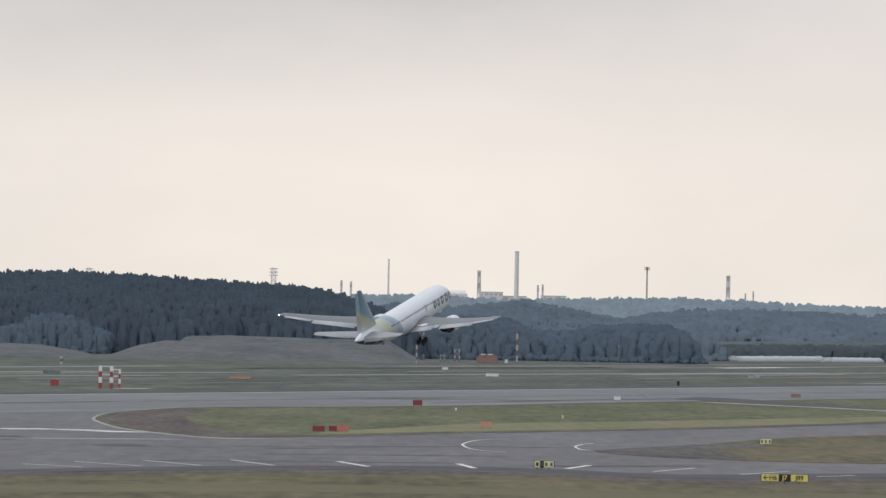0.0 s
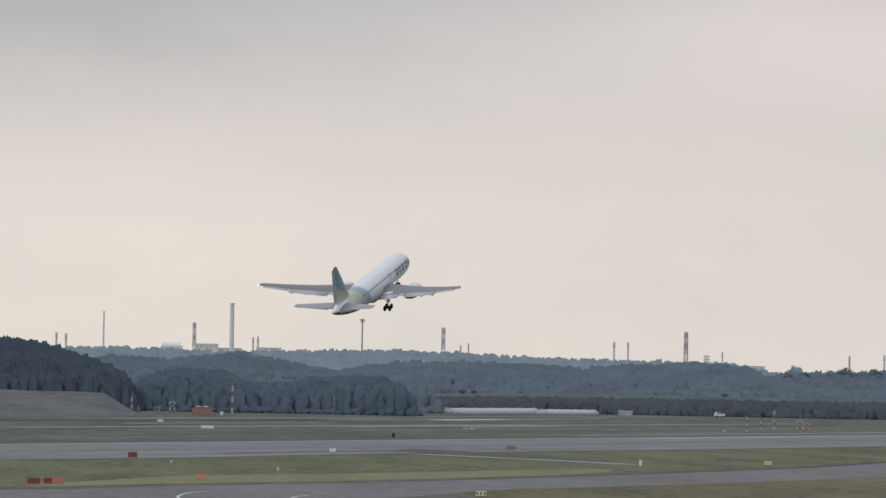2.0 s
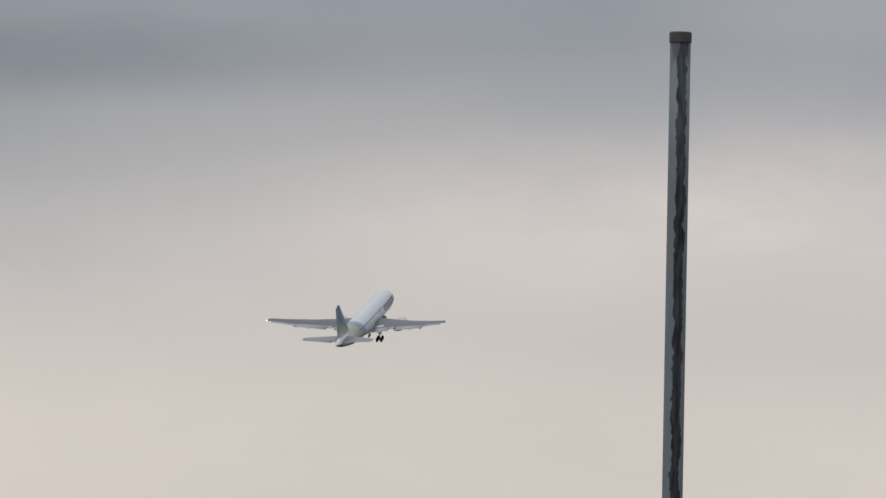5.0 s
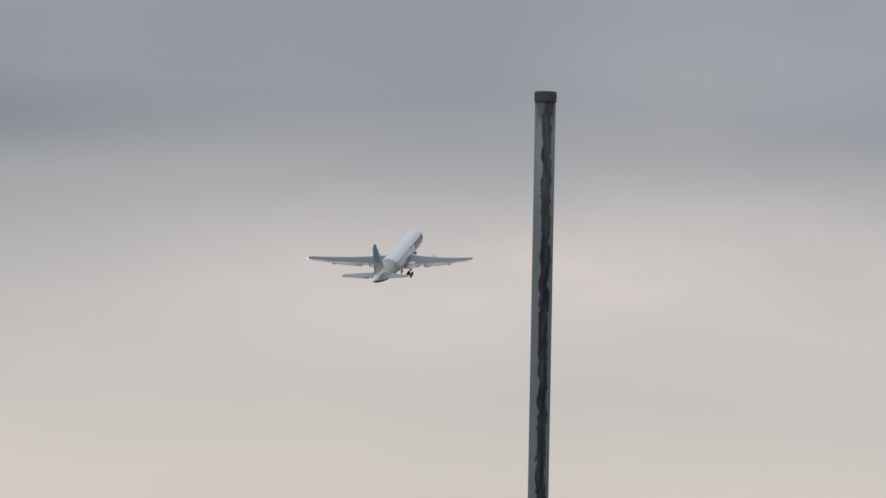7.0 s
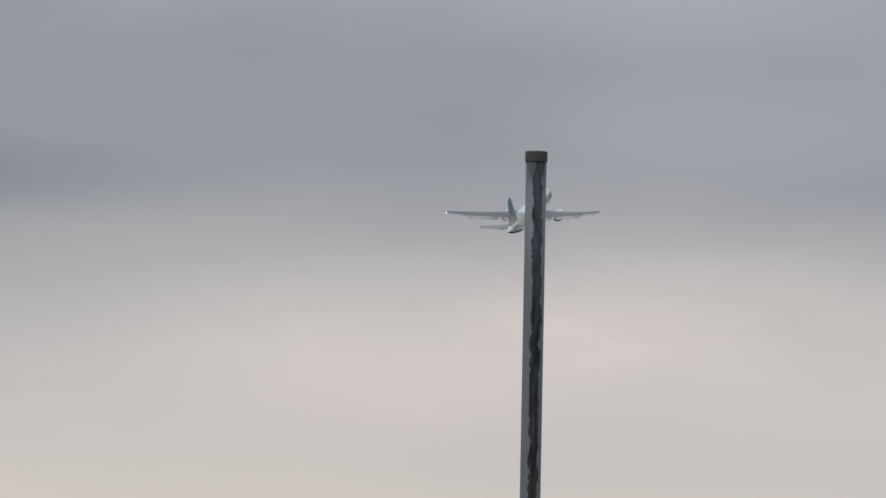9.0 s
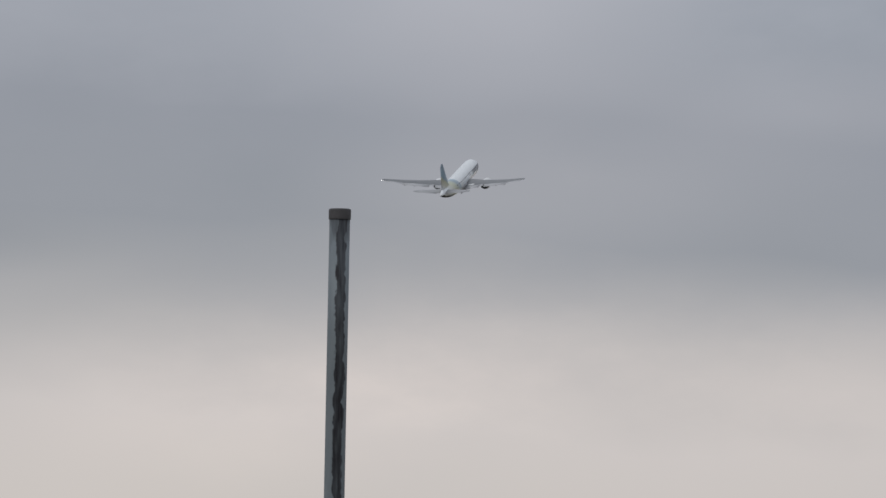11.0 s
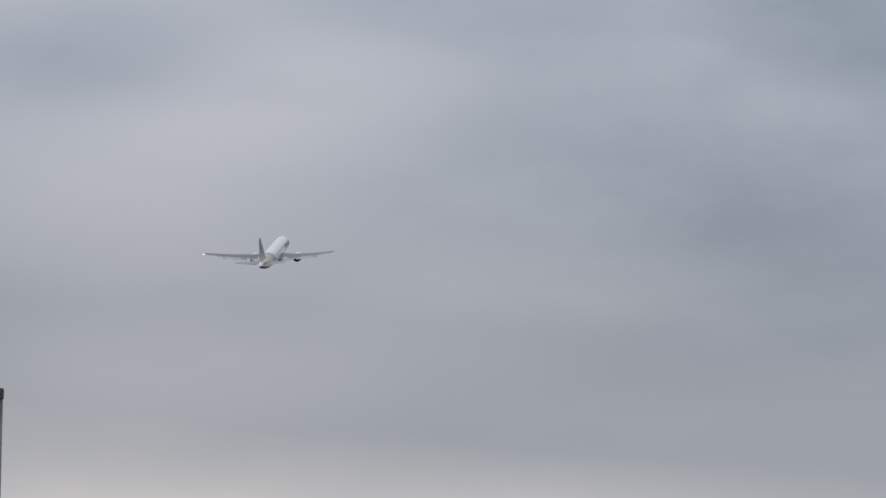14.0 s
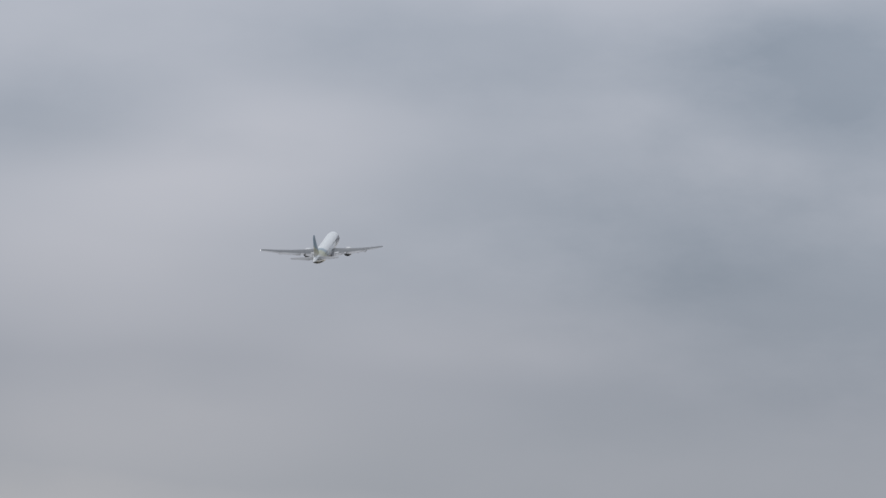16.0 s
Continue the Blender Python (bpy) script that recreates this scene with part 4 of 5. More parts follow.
def build_skyline():
    Y = 4600
    pylon(-98.9, Y, 43.4, 1.7, "grey lattice tower with cross arms over the woods", TOWER_GREY, 3)
    pylon(-207, Y, 41.3, 1.6, "grey lattice tower with cross arms over the woods", TOWER_GREY, 2)
    chimney(-59.1, Y, 36.6, 0.7, 1, "short grey chimney over the woods", TOWER_GREY)
    chimney(-53.5, Y, 36.1, 0.7, 1, "short grey chimney over the woods", TOWER_GREY)
    t = mono(-31.6, Y, 50, 0.62, "tall thin mast, paled for haze", CHIMNEY)
    pylon(21.5, Y, 44.2, 1.25, "red-white lattice tower with platforms, paled for haze", TOWER_GREY, 0, 2.6)
    chimney(43.4, Y, 55.6, 1.35, 0, "very tall power station chimney, paled for haze")
    chimney(56.0, Y, 36, 0.6, 1, "short grey chimney over the woods", TOWER_GREY)
    chimney(58.8, Y, 36.4, 0.6, 1, "short grey chimney over the woods", TOWER_GREY)
    mono(119.8, Y, 48, 0.55, "slim grey mast with a ring of antennas", TOWER_DARK, 1.5)
    pylon(167.4, Y, 44.0, 1.35, "grey lattice tower with platforms", TOWER_GREY, 0, 2.4)
    chimney(177.6, Y, 33.5, 0.5, 1, "short grey chimney over the woods", TOWER_GREY)
    chimney(182.2, Y, 34.8, 0.5, 1, "short grey chimney over the woods", TOWER_GREY)
    chimney(267.7, Y, 37.3, 0.7, 1, "short chimney over the woods, paled for haze")
    chimney(275.9, Y, 37.2, 0.6, 1, "short grey chimney over the woods", TOWER_GREY)
    pylon(309.9, Y, 44.1, 1.35, "banded lattice tower with platforms", TOWER_DARK, 0, 2.4)
    pylon(322.1, Y, 30.6, 1.5, "low lattice tower over the woods", TOWER_GREY, 2)
    chimney(331.4, Y, 32.6, 0.5, 1, "short grey chimney over the woods", TOWER_GREY)
    chimney(406.2, Y, 31.6, 0.6, 1, "short grey chimney over the woods", TOWER_DARK)
    chimney(426.7, Y, 32.6, 0.6, 1, "short grey chimney over the woods", TOWER_GREY)
    chimney(431.3, Y, 30.8, 0.6, 1, "short grey chimney over the woods", TOWER_GREY)
    pylon(451.3, Y, 34.5, 1.3, "banded lattice tower with platforms", TOWER_DARK, 0, 2.2)
    block_of("storage_tank", 8.5, 4650, 13, 10, 30.6, PALE_WALL, "pale round-topped storage tank far off", "tank", 2.2)
    block_of("factory", 29, 4650, 14, 10, 31.8, PALE_WALL, "pale factory hall far behind the woods", "factory", 0, 5)
    block_of("factory", 40, 4660, 20, 10, 29.6, PALE_WALL, "long pale factory hall far behind the woods", "factory", 0, 6)
    block_of("factory", 66, 4660, 15, 10, 30.2, PALE_WALL, "pale factory hall far behind the woods", "factory", 0, 4)
    block_of("factory", 340, 4560, 26, 10, 24.6, PALE_WALL, "long pale factory hall far behind the woods", "factory", 0, 6)


# ---------------------------------------------------------------- airfield things
def banded_mast(x, y, top, r, label, bands=5, lean=0):
    t = thing("banded_mast", Matrix.Translation((x, y, 0)), label, "mast", "banded masts")
    for k in range(bands):
        bm = bmesh.new()
        tube(bm, (0, 0, top * k / bands - (0.4 if k == 0 else 0)), (0, 0, top * (k + 1) / bands), r, None, 10)
        part("red_band" if k % 2 else "white_band", bm, DULL_RED if k % 2 else DULL_WHITE, t)
    bm = bmesh.new()
    tube(bm, (0, 0, top), (0, 0, top + 0.5), r * 0.5, r * 0.3, 8)
    part("lamp", bm, DULL_RED, t)
    return t


def marker_board(x, y, w, h, d, material, label, turn=0.0):
    t = thing("marker_board", Matrix.Translation((x, y, 0.09)) @ Matrix.Rotation(radians(turn), 4, "Z"), label, "marker board", "marker boards")
    bm = bmesh.new()
    box(bm, (w, d, h * 0.86), (0, 0, h * 0.57), 0.04)
    part("panel", bm, material, t)
    for sx in (-1, 1):
        bm = bmesh.new()
        box(bm, (0.1, d * 0.7, h * 0.2), (sx * w * 0.38, 0, h * 0.09), 0.01)
        part("leg", bm, SIGN_GREY, t)
    bm = bmesh.new()
    box(bm, (w * 1.02, d * 1.1, 0.05), (0, 0, h * 1.0), 0.01)
    part("top_rail", bm, material, t)
    return t


def lettering(text, size, material, parent, at):
    cu = bpy.data.curves.new("lettering", "FONT")
    cu.body, cu.size, cu.align_x, cu.align_y, cu.extrude = text, size, "CENTER", "CENTER", 0.01
    cu.offset = 0.012
    tmp = bpy.data.objects.new("lettering", cu)
    scene.collection.objects.link(tmp)
    bpy.context.view_layer.update()
    me = bpy.data.meshes.new_from_object(tmp.evaluated_get(bpy.context.evaluated_depsgraph_get()))
    bpy.data.objects.remove(tmp)
    me.materials.clear()
    me.materials.append(material)
    ob = part("lettering", me, material, parent)
    ob.matrix_basis = Matrix.Translation(at) @ Matrix.Rotation(radians(90), 4, "X")
    return ob


def airfield_sign(x, y, panels, h, label, turn):
    """A low lit sign on legs; panels: width, face, text or number of bars, ink."""
    t = thing("airfield_sign", Matrix.Translation((x, y, 0.06)) @ Matrix.Rotation(radians(turn), 4, "Z"), label, "sign", "airfield signs")
    total = sum(p[0] for p in panels)
    bm = bmesh.new()
    box(bm, (total + 0.1, 0.3, h + 0.08), (0, 0.1, 0.22 + h / 2), 0.03)
    part("housing", bm, SIGN_GREY, t)
    cx = -total / 2
    for w, face, text, ink in panels:
        bm = bmesh.new()
        box(bm, (w - 0.05, 0.05, h), (cx + w / 2, -0.07, 0.22 + h / 2), 0.015)
        pn = part("panel", bm, face, t)
        if isinstance(text, str):
            lettering(text, h * 0.95, ink, pn, (cx + w / 2, -0.105, 0.22 + h / 2))
        else:
            for k in range(text):
                bm = bmesh.new()
                box(bm, (w / text * 0.42, 0.02, h * 0.55), (cx + (k + 0.5) * w / text, -0.105, 0.22 + h / 2))
                part("letter_bar", bm, ink, pn)
        bm = bmesh.new()
        box(bm, (0.1, 0.12, 0.3), (cx + w / 2, 0.1, 0.09), 0.01)
        part("leg", bm, SIGN_GREY, t)
        cx += w
    return t


def frame_array(x, y, label, w, h, red=None, white=None):
    """Red and white framed equipment stand on the field."""
    red, white = red or RED, white or WHITE
    t = thing("antenna_stand", Matrix.Translation((x, y, 0.03)), label, "antenna stand", "antenna stands")
    for sx in (-1, 1):
        for k in range(4):
            bm = bmesh.new()
            box(bm, (w * 0.3, w * 0.3, h / 4), (sx * w / 2, 0, h * (k + 0.5) / 4), 0.02)
            part("red_section" if k % 2 == 0 else "white_section", bm, red if k % 2 == 0 else white, t)
    for z in (0.35, 0.62, 0.97):
        bm = bmesh.new()
        box(bm, (w * 1.3, w * 0.15, 0.2), (0, 0, h * z), 0.02)
        part("cross_bar", bm, white if z > 0.5 else red, t)
    return t


def cabinet(x, y, w, d, h, material, label, name="equipment_cabinet", z=0.03):
    t = thing(name, Matrix.Translation((x, y, z)), label, "cabinet", "equipment cabinets")
    bm = bmesh.new()
    box(bm, (w, d, h), (0, 0, h / 2), 0.04)
    part("body", bm, material, t)
    bm = bmesh.new()
    box(bm, (w * 1.06, d * 1.1, h * 0.1), (0, 0, h * 1.04), 0.02)
    part("lid", bm, DULL_WHITE, t)
    bm = bmesh.new()
    box(bm, (w * 0.36, 0.04, h * 0.7), (w * 0.2, -d / 2 - 0.02, h * 0.45), 0.01)
    part("door", bm, material, t)
    return t


def build_airfield():
    airfield_sign(36.5, 828.5, [(1.85, YELLOW, "\u2190H6", BLACK), (1.25, BLACK, "J7", YELLOW), (1.85, YELLOW, "J89", BLACK)], 0.72,
                  "yellow and black taxiway sign reading H6 J7 J89", -3)
    airfield_sign(44.9, 1080, [(1.6, PALE_YELLOW, 3, SIGN_GREY)], 0.72, "small pale yellow taxiway sign on the infield", -3)
    airfield_sign(11.8, 880, [(0.65, PALE_YELLOW, 1, BLACK), (0.4, BLACK, 1, SIGN_GREY), (1.15, PALE_YELLOW, 2, SIGN_GREY)], 0.72, "pale yellow and black taxiway sign at the shoulder", -2)
    airfield_sign(120.2, 1539, [(1.7, PALE_YELLOW, 4, WORN_LINE)], 0.75, "blank pale yellow taxiway sign in the grass", -4)
    marker_board(-17.3, 1124, 1.75, 0.85, 0.5, DEEP_RED, "dark red marker board on the infield", 0)
    marker_board(-15.3, 1127, 1.15, 0.85, 0.5, DEEP_RED, "dark red marker board on the infield", 0)
    marker_board(-13.9, 1129, 1.75, 0.95, 0.5, CORAL, "bright coral marker board on the infield", 0)
    marker_board(7.1, 1197, 1.75, 0.95, 0.5, ORANGE, "faded orange marker board on the infield", 0)
    marker_board(-4.2, 1470, 1.75, 1.1, 0.5, DEEP_RED, "dark red marker board at the runway edge", 0)
    marker_board(75.6, 1003, 2.1, 1.0, 0.5, ORANGE, "faded orange marker board on the second infield", 0)
    marker_board(80.4, 1776, 2.2, 0.8, 0.5, BRICK, "low faded red marker board at the runway edge", 0)
    marker_board(14.6, 2223, 3.6, 1.0, 0.6, WHITE, "low white marker board in the far field", 0)
    marker_board(92.8, 2351, 1.7, 0.9, 0.6, DULL_WHITE, "low white marker board in the far field", 0)
    marker_board(95.0, 2356, 1.7, 0.9, 0.6, DULL_WHITE, "low white marker board in the far field", 0)
    marker_board(1.4, 2465, 1.8, 0.9, 0.6, WHITE, "low white marker board in the far field", 0)
    marker_board(37.0, 1641, 1.4, 0.9, 0.5, WHITE, "small white marker board beside the runway", 0)
    marker_board(45.6, 1737, 1.0, 0.7, 0.5, DULL_WHITE, "small white marker board beside the runway", 0)
    marker_board(105.6, 1834, 1.3, 0.7, 0.5, DULL_WHITE, "small white marker board beside the runway", 0)
    marker_board(-50.7, 1990, 5.2, 0.7, 0.6, ORANGE, "long low faded orange board beyond the runway", 0)
    cabinet(-85.2, 1735, 1.8, 1.2, 1.4, RED, "red equipment cabinet beyond the runway")
    cabinet(-101.5, 2050, 4.5, 1.5, 0.9, STAND_GREY, "low grey equipment box in the far field")
    cabinet(62.2, 2055, 0.7, 0.7, 1.3, BLACK, "small black and white field post", "field_post")
    cabinet(20.8, 1328, 0.35, 0.35, 0.6, PALE_YELLOW, "tiny pale field marker", "field_post", 0.09)
    cabinet(92.7, 1499, 0.55, 0.5, 1.1, WHITE, "small white field post at the stub's end", "field_post", 0.1)
    cabinet(2.9, 1411, 0.3, 0.3, 0.5, WHITE, "tiny white field marker", "field_post", 0.09)
    frame_array(-72.2, 1695, "red and white framed antenna stand beyond the runway", 2.4, 4.9)
    frame_array(-70.2, 1699, "red and white framed antenna stand beyond the runway", 1.6, 4.2)
    banded_mast(-116.5, 2412, 2.6, 0.45, "stubby white and red mast in the far field", 3)
    banded_mast(29.5, 3045, 13.0, 0.42, "slim red and white banded mast before the copse", 6)
    banded_mast(60.4, 3235, 5.4, 0.28, "slim pale mast before the copse", 4)
    banded_mast(-8.6, 2780, 7.8, 0.28, "slim red and white banded mast before the copse", 6)
    banded_mast(324, 3212, 12.5, 0.62, "thick red and white banded mast by the far field", 6)
    banded_mast(210.9, 2675, 6.4, 0.3, "red and white banded mast by the far field", 5)
    banded_mast(205.2, 2660, 4.2, 0.3, "red and white banded mast by the far field", 4)
    banded_mast(192.8, 2558, 4.8, 0.3, "red and white banded mast by the far field", 5)
    frame_array(210.4, 2562, "red and white framed antenna stand in the far field", 1.7, 4.0, BRICK, DULL_WHITE)
    frame_array(213.0, 2566, "red and white framed antenna stand in the far field", 1.5, 3.1, BRICK, DULL_WHITE)
    cabinet(180.5, 2490, 1.0, 0.8, 0.9, DULL_WHITE, "small white cabinet in the far field")
    cabinet(262, 2780, 0.8, 0.8, 1.0, DULL_WHITE, "small white cabinet in the far field")
    # red hut with pale roof vents
    hut = thing("hut", Matrix.Translation((17, 2900, 0.03)), "brick-red equipment hut with a pale roof", "hut")
    bm = bmesh.new()
    box(bm, (7.8, 5, 2.4), (0, 0, 1.2), 0.08)
    part("wall", bm, BRICK, hut)
    bm = bmesh.new()
    box(bm, (6.2, 4.4, 0.7), (0, 0, 2.7), 0.15)
    part("roof", bm, BRICK, hut)
    for x in (-1.4, 1.2):
        bm = bmesh.new()
        box(bm, (1.8, 1.0, 0.35), (x, -1.6, 3.2), 0.05)
        part("roof_vent", bm, WHITE, hut)
    for x in (-2.2, 2.4):
        bm = bmesh.new()
        box(bm, (1.1, 0.06, 1.9), (x, -2.52, 1.0), 0.02)
        part("door", bm, BRICK, hut)
    frame_array(0.6, 2940, "faded red and white framed stand near the hut", 1.4, 2.6, DULL_RED, DULL_WHITE)
    frame_array(6.1, 2960, "taller faded red and white framed stand near the hut", 1.7, 4.6, DULL_RED, DULL_WHITE)
    cabinet(-6.6, 2960, 0.6, 0.6, 2.2, STAND_GREY, "slim grey equipment stand near the hut")
    cabinet(24.4, 2925, 1.1, 0.9, 1.3, WHITE, "small white cabinet beside the red hut")
    cabinet(68.5, 3030, 0.35, 0.35, 6.5, STAND_GREY, "slim grey post before the copse", "field_post")
    # long plastic greenhouse
    for (x0, y0), (x1, y1), r in (((125, 3370), (169, 3516), 2.3), ((171.5, 3490), (196, 3524), 2.0)):
        g = thing("greenhouse", Matrix.Translation((x0, y0, 0)), "long low greenhouse covered in pale film", "greenhouse", "greenhouses")
        d = Vector((x1 - x0, y1 - y0, 0))
        side = Vector((d.y, -d.x, 0)).normalized()
        rings = []
        for k in range(13):
            c = d * (k / 12)
            rings.append([c + side * 3.2 * math.cos(a) + Vector((0, 0, r * max(math.sin(a), -0.1))) for a in np.linspace(-0.15, math.pi + 0.15, 14)])
        v, f = loft(rings)
        part("film_cover", mesh_of("film_cover", v, f, FILM, True), FILM, g)
        for k in range(0, 13, 2):
            bm = bmesh.new()
            for j in range(13):
                tube(bm, rings[k][j] * 1.0 + Vector((0, 0, 0.05)), rings[k][j + 1] + Vector((0, 0, 0.05)), 0.09, None, 5)
            part("hoop", bm, TOWER_GREY, g)
    # white service van far off
    van = thing("van", Matrix.Translation((298.8, 3083, 0.03)) @ Matrix.Rotation(radians(-35), 4, "Z"), "small white service van in the far field", "van")
    bm = bmesh.new()
    box(bm, (4.8, 1.9, 1.1), (0, 0, 0.95), 0.2)
    box(bm, (3.4, 1.7, 0.9), (-0.5, 0, 1.85), 0.25)
    part("body", bm, WHITE, van)
    bm = bmesh.new()
    box(bm, (2.6, 1.74, 0.5), (-0.3, 0, 1.9), 0.08)
    part("window", bm, GLASS, van)
    for sx in (-1.5, 1.5):
        for sy in (-0.85, 0.85):
            bm = bmesh.new()
            tube(bm, (sx, sy - 0.12, 0.35), (sx, sy + 0.12, 0.35), 0.35, None, 14)
            part("wheel", bm, TYRE, van)
    copy_thing(van, Matrix.Translation((250, 3480, 0.03)) @ Matrix.Rotation(radians(20), 4, "Z"))


def build_far_sheds():
    for x, y, w, h, label in ((208, 3478, 6.0, 1.9, "low pale shed beside the greenhouses"), (355, 3281, 5.5, 2.2, "pale shed with a steep lean-to roof")):
        t = thing("shed", Matrix.Translation((x, y, 0.03)), label, "shed", "far sheds")
        bm = bmesh.new()
        box(bm, (w, 3.0, h), (0, 0, h / 2), 0.05)
        part("wall", bm, DULL_WHITE, t)
        bm = bmesh.new()
        r = bmesh.ops.create_cube(bm, size=1.0, matrix=Matrix.Translation((0, 0, h + (1.3 if h > 2 else 0.12))) @ Matrix.Rotation(radians(28 if h > 2 else 2), 4, "Y") @ Matrix.Diagonal((w * 1.1, 3.4, 0.25, 1)))
        part("roof", bm, WHITE, t)
        if h > 2:
            bm = bmesh.new()
            box(bm, (w * 0.5, 2.6, 1.6), (-w * 0.24, 0, h + 0.7), 0.03)
            part("gable", bm, DULL_WHITE, t)
        bm = bmesh.new()
        box(bm, (1.2, 0.08, h * 0.8), (w * 0.2, -1.52, h * 0.4), 0.01)
        part("door", bm, TOWER_DARK, t)


def build_pole():
    d = 36.0
    az, el = 0.10511, 0.06952
    top = EYE[2] + d * math.tan(el)
    p = thing("steel_pole", Matrix.Translation((d * math.sin(az), d * math.cos(az), 0)), "tall grey galvanised steel pole with dark weathering and a flat cap", "pole")
    r = 0.0475
    rings = [[(r * math.cos(a), r * math.sin(a), z) for a in np.linspace(0, 2 * math.pi, 40, endpoint=False)] for z in np.linspace(0.0, top + 0.01, 30)]
    v, f = loft(rings)
    part("shaft", mesh_of("shaft", v, f, POLE_STEEL, True), POLE_STEEL, p)
    prof = [(0.0485, -0.024), (0.0515, -0.022), (0.0515, 0.019), (0.050, 0.024), (0.046, 0.026)]
    rings = [[(q * math.cos(a), q * math.sin(a), top + z) for a in np.linspace(0, 2 * math.pi, 40, endpoint=False)] for q, z in prof]
    v, f = loft(rings)
    part("cap", mesh_of("cap", v, f, CAP, False), CAP, p, "dark flat cap")
    bm = bmesh.new()
    tube(bm, (0, 0, 0), (0, 0, 0.04), 0.2, None, 24)
    part("base_plate", bm, CAP, p)
    return p


# ---------------------------------------------------------------- the airliner
def S(s, x, z):
    """A point of the aircraft: s metres behind the nose, x to the right, z above the body's middle."""
    return (x, 30.0 - s, z)


def airfoil(chord, thick, n=11):
    """Closed section, leading edge at 0, as (back, up)."""
    u = (1 - np.cos(np.linspace(0, math.pi, n))) / 2
    y = 5 * thick * (0.2969 * np.sqrt(u) - 0.126 * u - 0.3516 * u ** 2 + 0.2843 * u ** 3 - 0.1036 * u ** 4)
    cam_line = 0.02 * (1 - (2 * u - 0.8) ** 2)
    upper, lower = list(zip(u, cam_line + y)), list(zip(u, cam_line - y))
    return [(a * chord, b * chord) for a, b in upper[::-1] + lower[1:]]


def flying_surface(stations, sign=1, twist=None):
    """stations: x, s of the leading edge, s of the trailing edge, z, thickness ratio."""
    rings = []
    for i, (x, s0, s1, z, th) in enumerate(stations):
        ang = radians(twist[i]) if twist else 0
        ring = []
        for a, b in airfoil(s1 - s0, th):
            ring.append(S(s0 + a * math.cos(ang) + b * math.sin(ang), sign * x, z - a * math.sin(ang) + b * math.cos(ang)))
        rings.append(ring)
    return loft(rings)


def wheel_mesh(name, r, w):
    prof = [(0.35 * r, -w * 0.42), (0.62 * r, -w * 0.46), (0.85 * r, -w * 0.5), (r, -w * 0.3), (r, w * 0.3), (0.85 * r, w * 0.5), (0.62 * r, w * 0.46), (0.35 * r, w * 0.42)]
    rings = [[(x, q * math.cos(a), q * math.sin(a)) for a in np.linspace(0, 2 * math.pi, 18, endpoint=False)] for q, x in prof]
    v, f = loft(rings)
    return mesh_of(name, v, f, TYRE, True)


BODY = [(0.0, 0.06, -0.55), (0.25, 0.5, -0.53), (0.7, 0.9, -0.48), (1.4, 1.34, -0.40), (2.4, 1.78, -0.28), (3.6, 2.15, -0.14), (5.0, 2.42, -0.05), (7.0, 2.57, 0.0),
        (12, 2.6, 0.0), (20, 2.6, 0.0), (28, 2.6, 0.0), (34, 2.6, 0.0), (37, 2.56, 0.02), (40, 2.42, 0.09), (43, 2.16, 0.22), (46, 1.83, 0.40), (49, 1.42, 0.60),
        (51.5, 1.02, 0.78), (53.3, 0.66, 0.92), (54.5, 0.34, 1.0), (54.9, 0.1, 1.02)]


def body_at(s):
    return np.interp(s, [b[0] for b in BODY], [b[1] for b in BODY]), np.interp(s, [b[0] for b in BODY], [b[2] for b in BODY])


def on_body(s, deg, out=0.02):
    """A point on the skin; deg from the right side upwards."""
    r, z = body_at(s)
    a = radians(deg)
    return Vector(S(s, (r + out) * math.cos(a), z + (r * 1.06 + out) * math.sin(a)))


def skin_patch(s0, s1, d0, d1, out=0.025, n=6):
    rings = []
    vs, fs = [], []
    for i in range(n):
        for j in range(n):
            vs.append(on_body(s0 + (s1 - s0) * i / (n - 1), d0 + (d1 - d0) * j / (n - 1), out))
    for i in range(n - 1):
        for j in range(n - 1):
            fs.append((i * n + j, i * n + j + 1, (i + 1) * n + j + 1, (i + 1) * n + j))
    return vs, fs


